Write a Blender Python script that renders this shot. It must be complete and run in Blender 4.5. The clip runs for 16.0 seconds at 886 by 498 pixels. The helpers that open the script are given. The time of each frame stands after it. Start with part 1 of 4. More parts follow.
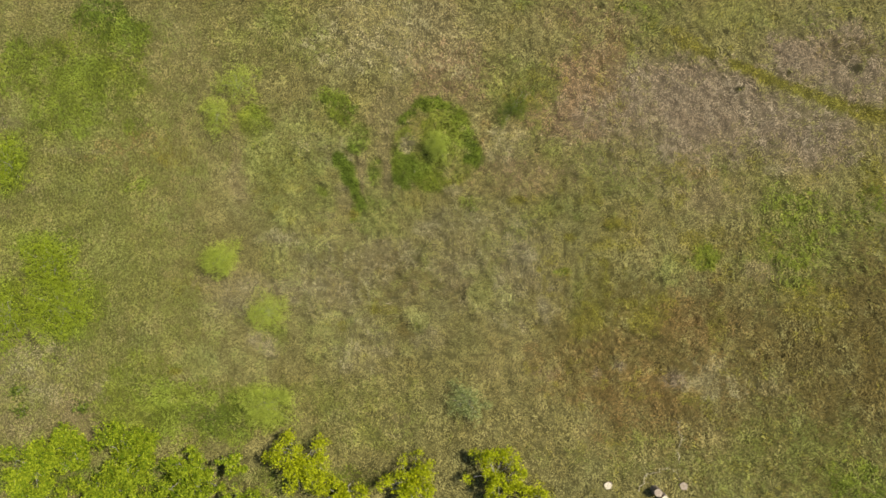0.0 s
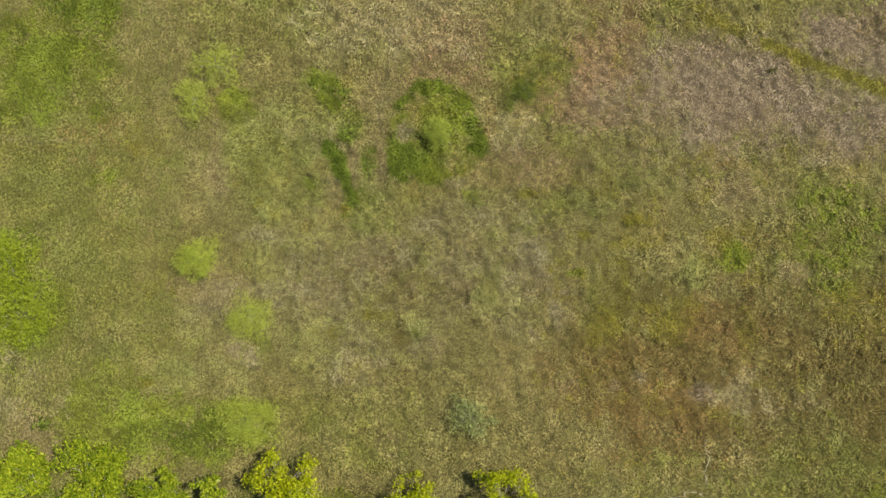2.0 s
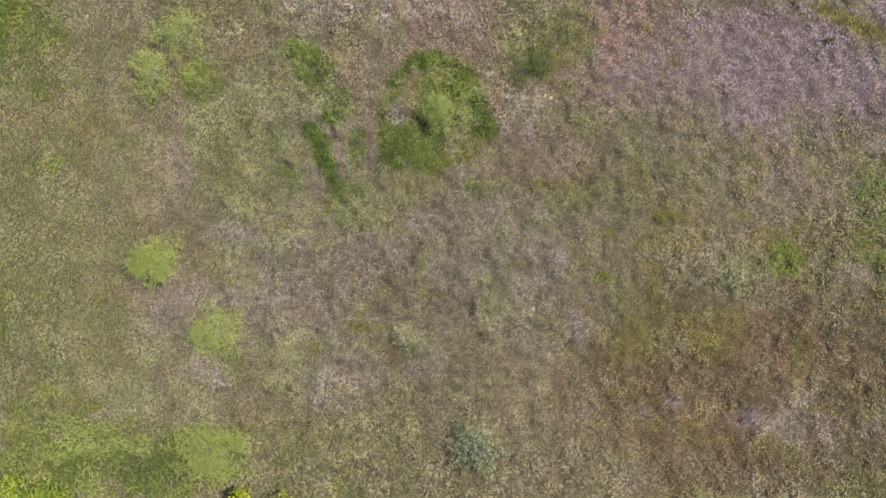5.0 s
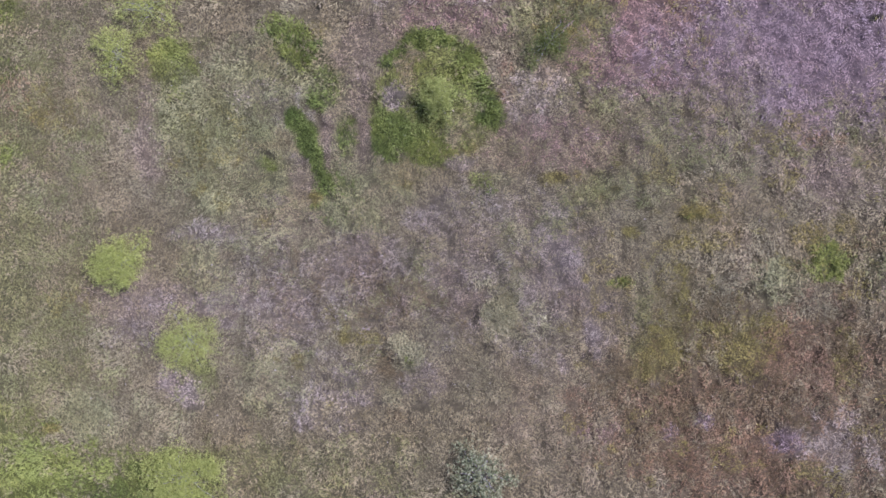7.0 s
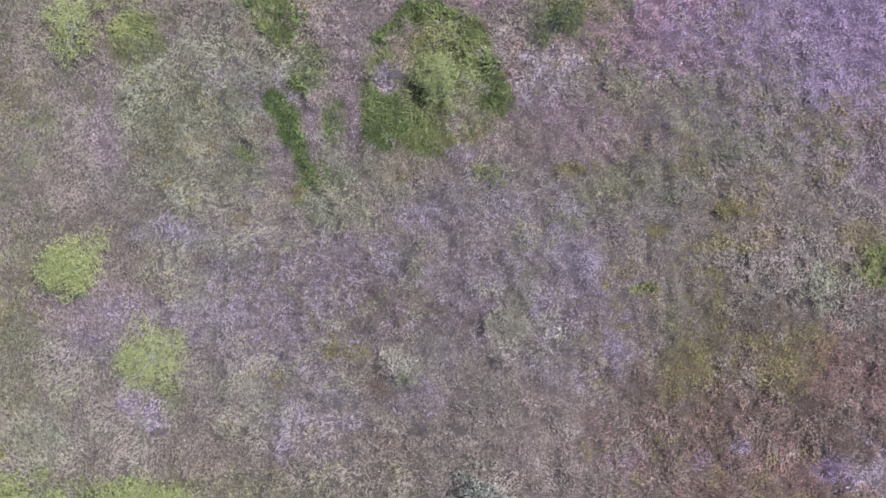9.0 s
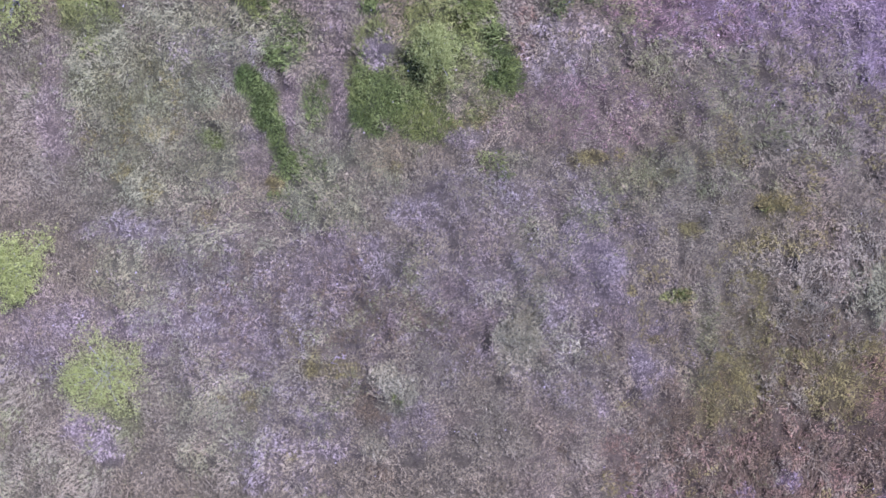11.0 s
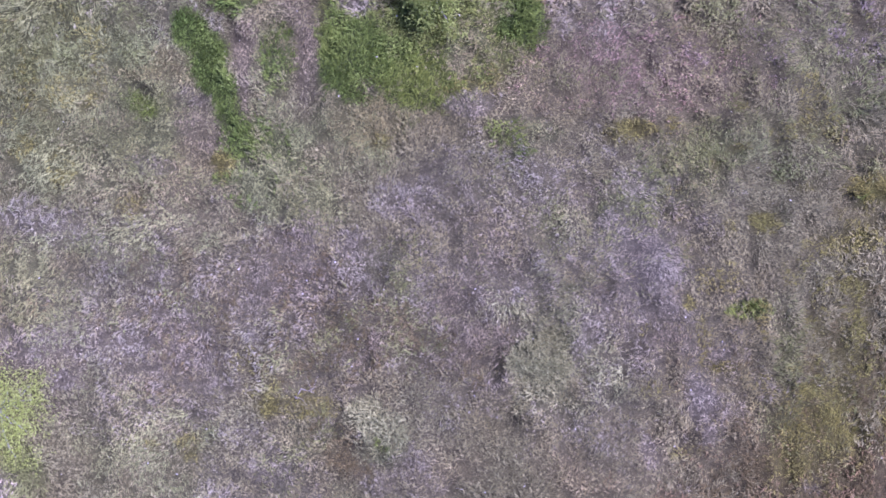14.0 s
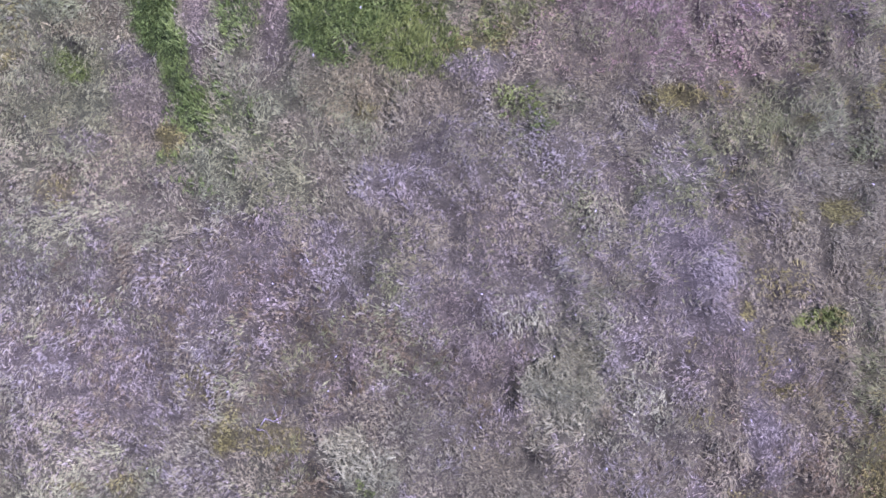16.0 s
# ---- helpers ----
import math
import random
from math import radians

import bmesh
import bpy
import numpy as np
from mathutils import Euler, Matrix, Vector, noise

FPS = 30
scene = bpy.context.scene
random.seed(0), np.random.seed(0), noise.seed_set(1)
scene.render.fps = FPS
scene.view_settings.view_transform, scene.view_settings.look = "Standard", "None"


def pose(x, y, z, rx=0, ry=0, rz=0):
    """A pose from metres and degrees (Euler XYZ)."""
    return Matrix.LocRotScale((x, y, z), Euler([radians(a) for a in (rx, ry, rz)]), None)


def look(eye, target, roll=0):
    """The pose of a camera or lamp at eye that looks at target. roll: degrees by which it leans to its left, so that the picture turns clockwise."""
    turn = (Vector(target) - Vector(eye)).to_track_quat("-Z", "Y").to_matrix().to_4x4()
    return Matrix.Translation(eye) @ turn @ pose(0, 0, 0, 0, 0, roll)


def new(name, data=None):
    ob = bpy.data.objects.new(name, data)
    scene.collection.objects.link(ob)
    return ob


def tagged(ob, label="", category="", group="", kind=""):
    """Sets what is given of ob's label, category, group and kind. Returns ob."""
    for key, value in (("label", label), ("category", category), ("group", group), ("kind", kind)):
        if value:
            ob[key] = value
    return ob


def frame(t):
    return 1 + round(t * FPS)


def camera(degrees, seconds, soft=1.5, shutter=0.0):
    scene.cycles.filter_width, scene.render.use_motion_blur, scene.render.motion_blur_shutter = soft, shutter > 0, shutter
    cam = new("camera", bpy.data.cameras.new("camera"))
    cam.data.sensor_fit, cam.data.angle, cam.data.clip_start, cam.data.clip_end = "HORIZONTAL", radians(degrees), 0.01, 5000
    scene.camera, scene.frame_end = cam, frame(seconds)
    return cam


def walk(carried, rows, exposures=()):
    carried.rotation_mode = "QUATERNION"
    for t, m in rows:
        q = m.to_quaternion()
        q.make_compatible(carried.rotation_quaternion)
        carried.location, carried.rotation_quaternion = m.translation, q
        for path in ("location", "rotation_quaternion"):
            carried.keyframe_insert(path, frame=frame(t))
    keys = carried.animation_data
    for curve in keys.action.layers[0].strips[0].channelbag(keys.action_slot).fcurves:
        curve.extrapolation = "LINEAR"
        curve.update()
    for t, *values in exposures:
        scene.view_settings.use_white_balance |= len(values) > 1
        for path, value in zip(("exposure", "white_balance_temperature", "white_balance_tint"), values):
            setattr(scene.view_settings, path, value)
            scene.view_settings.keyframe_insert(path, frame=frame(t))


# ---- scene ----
import functools

cam = camera(70, 16.0, soft=1.6)
PATH = [
    (0, 0.000, 0.000, 28.000, 4.231, 0.319, 0.005),
    (1, -0.042, 0.070, 26.597, 4.235, 0.287, 0.016),
    (2, -0.080, 0.150, 25.262, 4.238, 0.255, 0.027),
    (3, -0.112, 0.239, 23.979, 4.242, 0.223, 0.038),
    (4, -0.140, 0.334, 22.736, 4.246, 0.191, 0.050),
    (5, -0.163, 0.434, 21.522, 4.249, 0.159, 0.061),
    (6, -0.183, 0.537, 20.330, 4.253, 0.127, 0.072),
    (7, -0.199, 0.642, 19.151, 4.256, 0.095, 0.083),
    (8, -0.211, 0.747, 17.981, 4.260, 0.063, 0.094),
    (9, -0.220, 0.849, 16.816, 4.264, 0.030, 0.105),
    (10, -0.226, 0.948, 15.656, 4.267, -0.002, 0.116),
    (11, -0.230, 1.041, 14.501, 4.271, -0.034, 0.127),
    (12, -0.231, 1.127, 13.353, 4.275, -0.066, 0.139),
    (13, -0.230, 1.205, 12.216, 4.278, -0.098, 0.150),
    (14, -0.228, 1.271, 11.098, 4.282, -0.130, 0.161),
    (15, -0.224, 1.326, 10.005, 4.285, -0.162, 0.172),
    (16, -0.219, 1.366, 8.948, 4.289, -0.194, 0.183),
]
walk(cam, [(t, pose(*p)) for t, *p in PATH], exposures=[
    (0, 0.814, 6850, 6),
    (3.5, 0.821, 6850, 6),
    (4.0, 0.821, 6200, 16),
    (4.2, 0.821, 5950, 21),
    (6.3, 0.960, 4740, 63),
    (7.0, 0.814, 4780, 62),
    (7.5, 0.859, 4780, 62),
    (8.5, 0.959, 4610, 68),
    (9.2, 0.978, 4580, 70),
    (11.3, 1.015, 4470, 73),
    (12.4, 1.075, 4450, 73),
    (13.0, 0.991, 4560, 66),
    (14, 1.058, 4560, 68),
    (15, 1.058, 4550, 72),
    (16, 1.079, 4500, 72),
])

# ---- light: clear midday, sun from the east ----
SUN_AZ, SUN_EL = radians(66), radians(53)
world = bpy.data.worlds.new("sky")
scene.world = world
world.use_nodes = True
wn = world.node_tree.nodes
sky = wn.new("ShaderNodeTexSky")
sky.sky_type, sky.sun_disc = "NISHITA", False
sky.sun_elevation, sky.sun_rotation = SUN_EL, SUN_AZ
wn["Background"].inputs["Strength"].default_value = 0.09
world.node_tree.links.new(sky.outputs[0], wn["Background"].inputs["Color"])
sun = bpy.data.lights.new("sun", "SUN")
sun.energy, sun.angle, sun.color = 5.0, radians(0.5), (1.0, 0.95, 0.87)
sun_way = Vector((math.sin(SUN_AZ) * math.cos(SUN_EL), math.cos(SUN_AZ) * math.cos(SUN_EL), math.sin(SUN_EL)))
new("sun", sun).matrix_world = look(sun_way * 60, (0, 0, 0))

rng = np.random.default_rng(11)


# ---- noise fields over the plan ----
@functools.lru_cache(maxsize=None)
def lattice(seed):
    return np.random.default_rng(seed).random((256, 256))


def value_noise(x, y, size, seed):
    """Smooth noise from 0 to 1 with lumps of the given size in metres."""
    g = lattice(seed)
    u, v = x / size + 91.3, y / size + 37.7
    i, j = np.floor(u).astype(int), np.floor(v).astype(int)
    a, b = u - i, v - j
    a, b = a * a * (3 - 2 * a), b * b * (3 - 2 * b)
    i0, i1, j0, j1 = i % 256, (i + 1) % 256, j % 256, (j + 1) % 256
    return (g[i0, j0] * (1 - a) + g[i1, j0] * a) * (1 - b) + (g[i0, j1] * (1 - a) + g[i1, j1] * a) * b


def fbm(x, y, size, seed, octaves=3):
    total, amp, norm = 0, 1.0, 0
    for k in range(octaves):
        total = total + amp * value_noise(x, y, size / 2 ** k, seed + k)
        norm += amp
        amp *= 0.55
    return total / norm


def roughness_at(x, y):
    """Smooth turf in the west, tussocky in the east."""
    return 0.4 + 0.6 / (1 + np.exp(-(x + 6.8 + 0.25 * y) / 1.2))


def ground_height(x, y):
    near = 1 / (1 + ((x / 40) ** 2 + (y / 40) ** 2) ** 2)
    # hummocks, fading out towards the smoother turf in the west
    hummock = 0.35 + 0.65 / (1 + np.exp(-(x + 9.5) / 1.2))
    small = 0.07 * (value_noise(x, y, 0.55, 8) - 0.5) + 0.15 * (value_noise(x, y, 0.25, 9) - 0.5)
    return near * (0.26 * (fbm(x, y, 5.0, 3) - 0.5) + hummock * small) + (1 - near) * 1.5 * (fbm(x, y, 160.0, 5) - 0.5) * 0.5


# ---- plant cover: kinds of sward and where they grow ----
# name: (stuff, colour, second colour, blade length, blade width, upright)
COVER = {
    "base": ("meadow_grass", (0.218, 0.19, 0.064), (0.297, 0.262, 0.093), 0.12, 0.007, 0.8),
    "olive": ("meadow_grass", (0.183, 0.188, 0.042), (0.262, 0.26, 0.066), 0.13, 0.007, 0.8),
    "straw": ("meadow_grass", (0.282, 0.234, 0.086), (0.378, 0.316, 0.122), 0.12, 0.006, 0.7),
    "brown": ("meadow_grass", (0.14, 0.108, 0.031), (0.2, 0.156, 0.047), 0.13, 0.007, 0.9),
    "yellow": ("meadow_grass", (0.262, 0.226, 0.066), (0.342, 0.296, 0.096), 0.14, 0.008, 0.9),
    "moss": ("meadow_grass", (0.208, 0.184, 0.03), (0.29, 0.256, 0.045), 0.09, 0.008, 0.9),
    # near-black tufts; also serves as painted shade beside mounds, weeds and trees
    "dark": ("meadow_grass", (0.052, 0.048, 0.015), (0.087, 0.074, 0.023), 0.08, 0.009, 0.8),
    "pale": ("dry_grass", (0.327, 0.279, 0.136), (0.425, 0.365, 0.186), 0.13, 0.006, 0.6),
    "greybare": ("dry_grass", (0.267, 0.216, 0.091), (0.387, 0.322, 0.146), 0.08, 0.007, 0.6),
    "palebare": ("dry_grass", (0.387, 0.317, 0.163), (0.502, 0.418, 0.224), 0.07, 0.007, 0.5),
    "lilac": ("dry_grass", (0.272, 0.207, 0.127), (0.378, 0.296, 0.188), 0.08, 0.007, 0.6),
    "ash": ("dry_grass", (0.272, 0.23, 0.114), (0.368, 0.318, 0.17), 0.10, 0.006, 0.7),
    "purple": ("dry_grass", (0.238, 0.191, 0.085), (0.348, 0.282, 0.136), 0.10, 0.006, 0.7),
    "rust": ("dry_grass", (0.22, 0.147, 0.049), (0.3, 0.206, 0.072), 0.11, 0.007, 0.8),
    "rustgrey": ("dry_grass", (0.31, 0.205, 0.105), (0.405, 0.28, 0.15), 0.08, 0.007, 0.6),
    "lush": ("lush_grass", (0.152, 0.186, 0.021), (0.23, 0.264, 0.033), 0.15, 0.009, 1.2),
    "lushsoft": ("lush_grass", (0.168, 0.188, 0.026), (0.252, 0.278, 0.042), 0.14, 0.007, 1.0),
    "softgreen": ("lush_grass", (0.248, 0.23, 0.062), (0.31, 0.282, 0.079), 0.08, 0.008, 0.7),
    "palegreen": ("lush_grass", (0.216, 0.217, 0.06), (0.326, 0.316, 0.098), 0.13, 0.007, 0.7),
    "mound": ("lush_grass", (0.266, 0.25, 0.08), (0.385, 0.362, 0.13), 0.19, 0.007, 1.4),
    "weed": ("leafy_weeds", (0.098, 0.135, 0.015), (0.212, 0.256, 0.034), 0.16, 0.009, 1.4),
}
SWARDS = list(COVER)
PATCHES = []


def patch(key, x, y, rx, ry, turn=0.0, strength=1.0, ragged=0.35, edge=0.5):
    PATCHES.append((SWARDS.index(key), x, y, rx, ry, radians(turn), strength, ragged, edge))


# the whole meadow, broad zones first
patch("olive", -17.21, 4.89, 5.25, 10.50, 0, 0.75, 0.55, 0.9)
patch("straw", -12.71, 6.94, 1.50, 4.75, 0, 0.2, 0.55, 0.9)
patch("straw", -11.82, 11.11, 1.75, 1.50, 0, 0.3, 0.55, 0.9)
patch("lush", -18.73, 10.07, 2.75, 1.50, 0, 0.55)
patch("lush", -15.88, 9.54, 2.13, 1.13, 0, 0.7)
patch("weed", -15.61, 12.50, 1.63, 1.00, -20, 0.8)
patch("lush", -14.42, 11.91, 0.88, 0.75, 0, 0.7)
patch("lush", -17.09, 7.98, 2.00, 0.88, 0, 0.6)
patch("lush", -15.41, 10.86, 1.50, 0.75, 0, 0.5)
patch("lush", -14.14, 7.59, 0.63, 0.38, 0, 0.5)
patch("olive", -8.23, 11.90, 2.75, 1.50, 0, 0.4, 0.55, 0.9)
patch("rust", -14.22, 6.43, 1.50, 1.00, 0, 0.2, 0.55, 0.9)
patch("moss", -12.82, 6.37, 0.50, 0.50, 0, 0.35)
patch("ash", -19.69, 7.80, 0.65, 0.28, -10, 0.5)
patch("ash", -16.77, 6.48, 1.38, 0.18, -4, 0.4)
patch("greybare", -18.73, 4.89, 0.63, 0.35, 0, 0.35)
patch("greybare", -19.56, 3.57, 0.30, 0.25, 0, 0.45)
patch("lush", -19.60, 5.92, 0.88, 1.50, 0, 0.7)
patch("lush", -13.79, 4.94, 0.70, 0.33, 15, 0.6)
patch("lush", -17.60, 2.35, 1.50, 0.75, 0, 0.55)
patch("lush", -17.34, -0.53, 2.38, 1.75, 0, 0.75)
patch("lush", -19.45, -0.90, 0.75, 1.50, 0, 0.7)
patch("ash", -18.10, -3.12, 2.25, 1.50, 0, 0.4)
patch("purple", -15.77, -5.31, 1.50, 1.13, 0, 0.75)
patch("purple", -18.72, -5.60, 1.25, 0.63, 0, 0.6)
patch("ash", -14.83, -4.09, 0.75, 0.55, 0, 0.6)
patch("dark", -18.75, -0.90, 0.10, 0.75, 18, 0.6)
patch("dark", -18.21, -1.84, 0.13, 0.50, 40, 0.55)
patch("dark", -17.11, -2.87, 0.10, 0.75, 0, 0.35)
patch("lushsoft", -13.32, -4.58, 1.88, 1.75, 0, 0.8)
patch("lush", -10.10, -5.06, 3.13, 1.25, 0, 0.5)
patch("weed", -17.86, -7.96, 2.75, 0.75, 0, 0.6)
patch("weed", -12.96, -7.95, 3.25, 0.75, 0, 0.6)
patch("lush", -5.62, -7.94, 3.00, 0.63, 0, 0.4)
patch("weed", -9.35, -5.42, 2.00, 0.63, 0, 0.5)
patch("palegreen", -10.89, -3.11, 1.00, 0.55, 0, 0.6)
patch("lush", -11.93, -3.24, 0.30, 0.20, 0, 0.7)
patch("olive", -12.95, -0.90, 2.38, 2.38, 0, 0.4, 0.55, 0.9)
patch("moss", -11.49, 0.09, 0.63, 0.75, 0, 0.25)
patch("greybare", -8.74, 0.09, 2.00, 1.25, -15, 0.5)
patch("palebare", -8.07, -2.01, 0.85, 0.50, -35, 0.5)
patch("greybare", -6.98, -0.28, 1.25, 1.00, 0, 0.4)
patch("palegreen", -9.65, -3.11, 2.00, 0.75, 0, 0.3)
patch("greybare", -16.38, -7.05, 0.63, 0.63, 0, 0.6)
# dark undergrowth in the tree row's gaps, with the trees' shade painted in
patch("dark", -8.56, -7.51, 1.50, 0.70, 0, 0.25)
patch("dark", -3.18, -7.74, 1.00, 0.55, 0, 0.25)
patch("olive", -3.69, -5.30, 3.25, 1.50, 0, 0.4, 0.55, 0.9)
patch("greybare", -2.22, -5.41, 0.75, 0.88, 0, 0.3)
patch("brown", -3.75, 0.97, 3.25, 1.25, -10, 0.3, 0.55, 0.9)
patch("brown", 12.55, -3.10, 6.75, 5.00, 0, 0.5, 0.55, 0.9)
patch("brown", 17.23, -2.85, 2.75, 4.25, 0, 0.6, 0.55, 0.9)
patch("rust", 8.88, -2.37, 3.75, 2.75, 0, 0.3, 0.55, 0.9)
patch("rust", 10.63, -1.63, 1.25, 0.70, -20, 0.5, 0.55, 0.9)
patch("rust", 8.57, -5.16, 2.25, 1.50, 0, 0.35, 0.55, 0.9)
patch("rust", 6.41, -2.86, 1.50, 1.25, 0, 0.35, 0.55, 0.9)
patch("greybare", 9.91, -3.63, 0.55, 0.48, 0, 0.75)
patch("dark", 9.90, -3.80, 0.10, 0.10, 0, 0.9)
patch("pale", 11.67, -3.83, 1.13, 0.88, 0, 0.5, 0.55, 0.9)
patch("greybare", 14.00, -3.87, 1.00, 0.45, 0, 0.45)
patch("olive", 14.83, -7.43, 4.00, 1.50, 0, 0.6, 0.55, 0.9)
patch("lush", 17.71, -8.02, 1.50, 0.95, 0, 0.55)
patch("olive", 16.11, -5.99, 3.75, 1.00, 0, 0.4, 0.55, 0.9)
patch("olive", 8.04, -6.84, 2.25, 1.00, 0, 0.4, 0.55, 0.9)
patch("straw", 3.70, -2.86, 1.50, 1.38, 0, 0.45, 0.55, 0.9)
patch("straw", 4.16, -5.29, 2.25, 1.75, 0, 0.35, 0.55, 0.9)
patch("olive", 9.07, 5.50, 5.75, 1.13, 0, 0.22, 0.55, 0.9)
patch("olive", 6.53, 4.36, 2.25, 1.50, 0, 0.2, 0.55, 0.9)
patch("greybare", 12.05, 4.23, 1.75, 1.05, 0, 0.45)
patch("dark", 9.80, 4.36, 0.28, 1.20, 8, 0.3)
patch("olive", 15.97, 2.34, 2.50, 2.38, 0, 0.45, 0.55, 0.9)
patch("lush", 15.74, 2.59, 1.88, 2.00, 0, 0.3, 0.8)
patch("lush", 15.54, 3.80, 0.88, 0.88, 0, 0.35)
patch("moss", 18.87, 5.62, 0.70, 1.25, 0, 0.6)
patch("lush", 18.89, 3.47, 0.70, 1.50, 0, 0.35)
patch("pale", 14.73, 5.62, 0.60, 0.23, 0, 0.75)
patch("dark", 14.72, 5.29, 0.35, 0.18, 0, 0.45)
patch("greybare", 13.81, 1.09, 0.80, 0.50, -10, 0.8)
patch("palegreen", 9.84, 1.09, 1.05, 0.70, 0, 0.6)
patch("dark", 9.71, 0.97, 0.75, 0.45, 0, 0.25)
patch("moss", 16.35, -0.40, 1.50, 1.25, 0, 0.4)
patch("moss", 7.32, -0.28, 1.88, 1.38, 0, 0.25)
patch("brown", 18.67, -0.89, 1.00, 3.75, 0, 0.6)
patch("pale", -2.31, 11.88, 3.25, 1.75, 0, 0.6, 0.55, 0.9)
patch("greybare", -0.26, 12.01, 1.88, 1.38, -15, 0.7)
patch("straw", -3.87, 12.89, 1.50, 0.70, 0, 0.5, 0.55, 0.9)
patch("straw", 4.10, 11.87, 2.50, 1.25, 0, 0.4, 0.55, 0.9)
patch("rustgrey", 0.25, 9.91, 1.75, 1.38, 0, 0.5, 0.55, 0.9)
patch("rustgrey", 6.50, 9.50, 2.00, 2.00, 0, 0.7, 0.55, 0.9)
patch("rust", 7.52, 10.02, 1.00, 2.00, 0, 0.2)
patch("rustgrey", 5.33, 8.08, 1.63, 1.25, 0, 0.5, 0.55, 0.9)
patch("rustgrey", 6.68, 12.66, 2.25, 0.75, 0, 0.3, 0.55, 0.9)
patch("lushsoft", 8.48, 13.07, 0.70, 0.30, 0, 0.6)
patch("lilac", 10.42, 8.72, 2.88, 2.25, -10, 0.9, 0.55, 0.9)
patch("lilac", 13.20, 8.45, 3.13, 1.55, -10, 0.9, 0.55, 0.9)
patch("palebare", 8.89, 8.72, 0.45, 1.38, 0, 0.5)
patch("palebare", 9.49, 7.30, 0.75, 0.88, 0, 0.35)
patch("lilac", 16.67, 6.90, 2.50, 1.13, -5, 0.85, 0.55, 0.9)
patch("lilac", 18.09, 10.39, 2.25, 1.80, -15, 0.9, 0.55, 0.9)
patch("lilac", 16.08, 10.79, 1.50, 1.00, -10, 0.95, 0.55, 0.9)
patch("brown", 18.13, 11.26, 1.13, 0.63, 0, 0.45, 0.55, 0.9)
patch("dark", 18.42, 10.21, 0.35, 0.23, -20, 0.8)
patch("dark", 17.60, 10.66, 0.45, 0.30, 0, 0.25)
patch("softgreen", 13.09, 12.90, 1.75, 0.85, 10, 0.8)
patch("olive", 16.13, 12.10, 1.75, 0.70, 0, 0.25, 0.55, 0.9)
patch("moss", 10.50, 11.85, 0.75, 0.23, -20, 0.6, 0.4)
patch("moss", 11.30, 11.17, 0.90, 0.25, -20, 0.8, 0.4)
patch("moss", 13.46, 10.22, 1.05, 0.28, -20, 0.95, 0.4)
patch("moss", 14.76, 9.62, 0.95, 0.30, -22, 0.95, 0.4)
patch("moss", 16.26, 9.10, 1.13, 0.33, -24, 0.95, 0.4)
patch("moss", 17.75, 8.50, 1.13, 0.33, -20, 0.95, 0.4)
patch("moss", 19.25, 8.03, 1.00, 0.38, -18, 0.95, 0.4)
patch("dark", 12.70, 11.90, 0.20, 0.15, 0, 1)
patch("dark", 13.23, 9.28, 0.20, 0.13, 20, 1)
patch("dark", 15.41, 10.01, 0.13, 0.10, 0, 0.8)
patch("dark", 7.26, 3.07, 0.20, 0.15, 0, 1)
patch("olive", 3.31, 9.12, 1.50, 1.30, 0, 0.65, 0.55, 0.9)
patch("moss", 3.69, 9.25, 1.00, 1.00, 0, 0.3)
# the middle: path, plume, ring of weeds and the grass round them
patch("straw", -11.04, 5.02, 1.93, 2.09, 0, 0.15, 0.55, 0.9)
patch("moss", -12.09, 6.51, 0.96, 0.80, 0, 0.25)
patch("moss", -11.81, 5.76, 0.22, 0.22, 0, 0.35)
patch("greybare", -9.31, 5.85, 0.51, 1.77, 0, 0.6)
patch("greybare", -8.91, 4.77, 0.96, 0.56, -20, 0.5)
patch("lushsoft", -8.52, 7.52, 0.71, 1.20, 8, 0.9)
patch("lush", -8.79, 8.16, 0.48, 0.45, 0, 0.45)
patch("palegreen", -7.50, 6.27, 1.61, 1.53, 0, 0.75)
patch("palegreen", -6.06, 7.53, 1.77, 1.28, 0, 0.5)
patch("pale", -5.86, 6.27, 1.45, 0.96, 0, 0.2, 0.55, 0.9)
patch("lush", -4.93, 8.51, 1.06, 0.61, -35, 0.75)
patch("weed", -5.26, 8.68, 0.42, 0.21, -25, 0.55)
patch("weed", -4.26, 8.17, 0.48, 0.35, -30, 0.35)
patch("moss", -4.11, 8.92, 0.35, 0.29, 0, 0.35)
patch("palegreen", -3.92, 7.19, 0.64, 0.80, 0, 0.55)
patch("weed", -3.91, 7.11, 0.48, 0.67, -15, 0.35)
patch("weed", -4.15, 6.59, 0.42, 0.19, -25, 0.6)
patch("greybare", -2.62, 8.37, 0.96, 0.96, 0, 0.6)
patch("greybare", -2.85, 7.03, 0.39, 1.20, 0, 0.55)
patch("greybare", -3.68, 5.69, 0.24, 0.58, 5, 0.85)
patch("greybare", -2.65, 5.53, 0.22, 0.96, 0, 0.5)
patch("dark", -2.40, 6.36, 0.14, 0.56, 0, 0.3)
patch("palegreen", -3.32, 5.36, 0.42, 0.96, 0, 0.4)
patch("weed", -3.21, 5.66, 0.27, 0.74, 0, 0.4, 0.4, 0.4)
patch("weed", -4.51, 5.66, 0.37, 0.87, 32, 0.98, 0.3, 0.22)
patch("weed", -4.07, 4.78, 0.27, 0.55, 10, 0.95, 0.3, 0.22)
patch("weed", -3.93, 4.17, 0.32, 0.45, 10, 0.6, 0.35, 0.3)
patch("weed", -3.37, 3.80, 0.61, 0.61, 0, 0.5)
patch("moss", -4.08, 3.55, 0.21, 0.26, 0, 0.85, 0.35, 0.3)
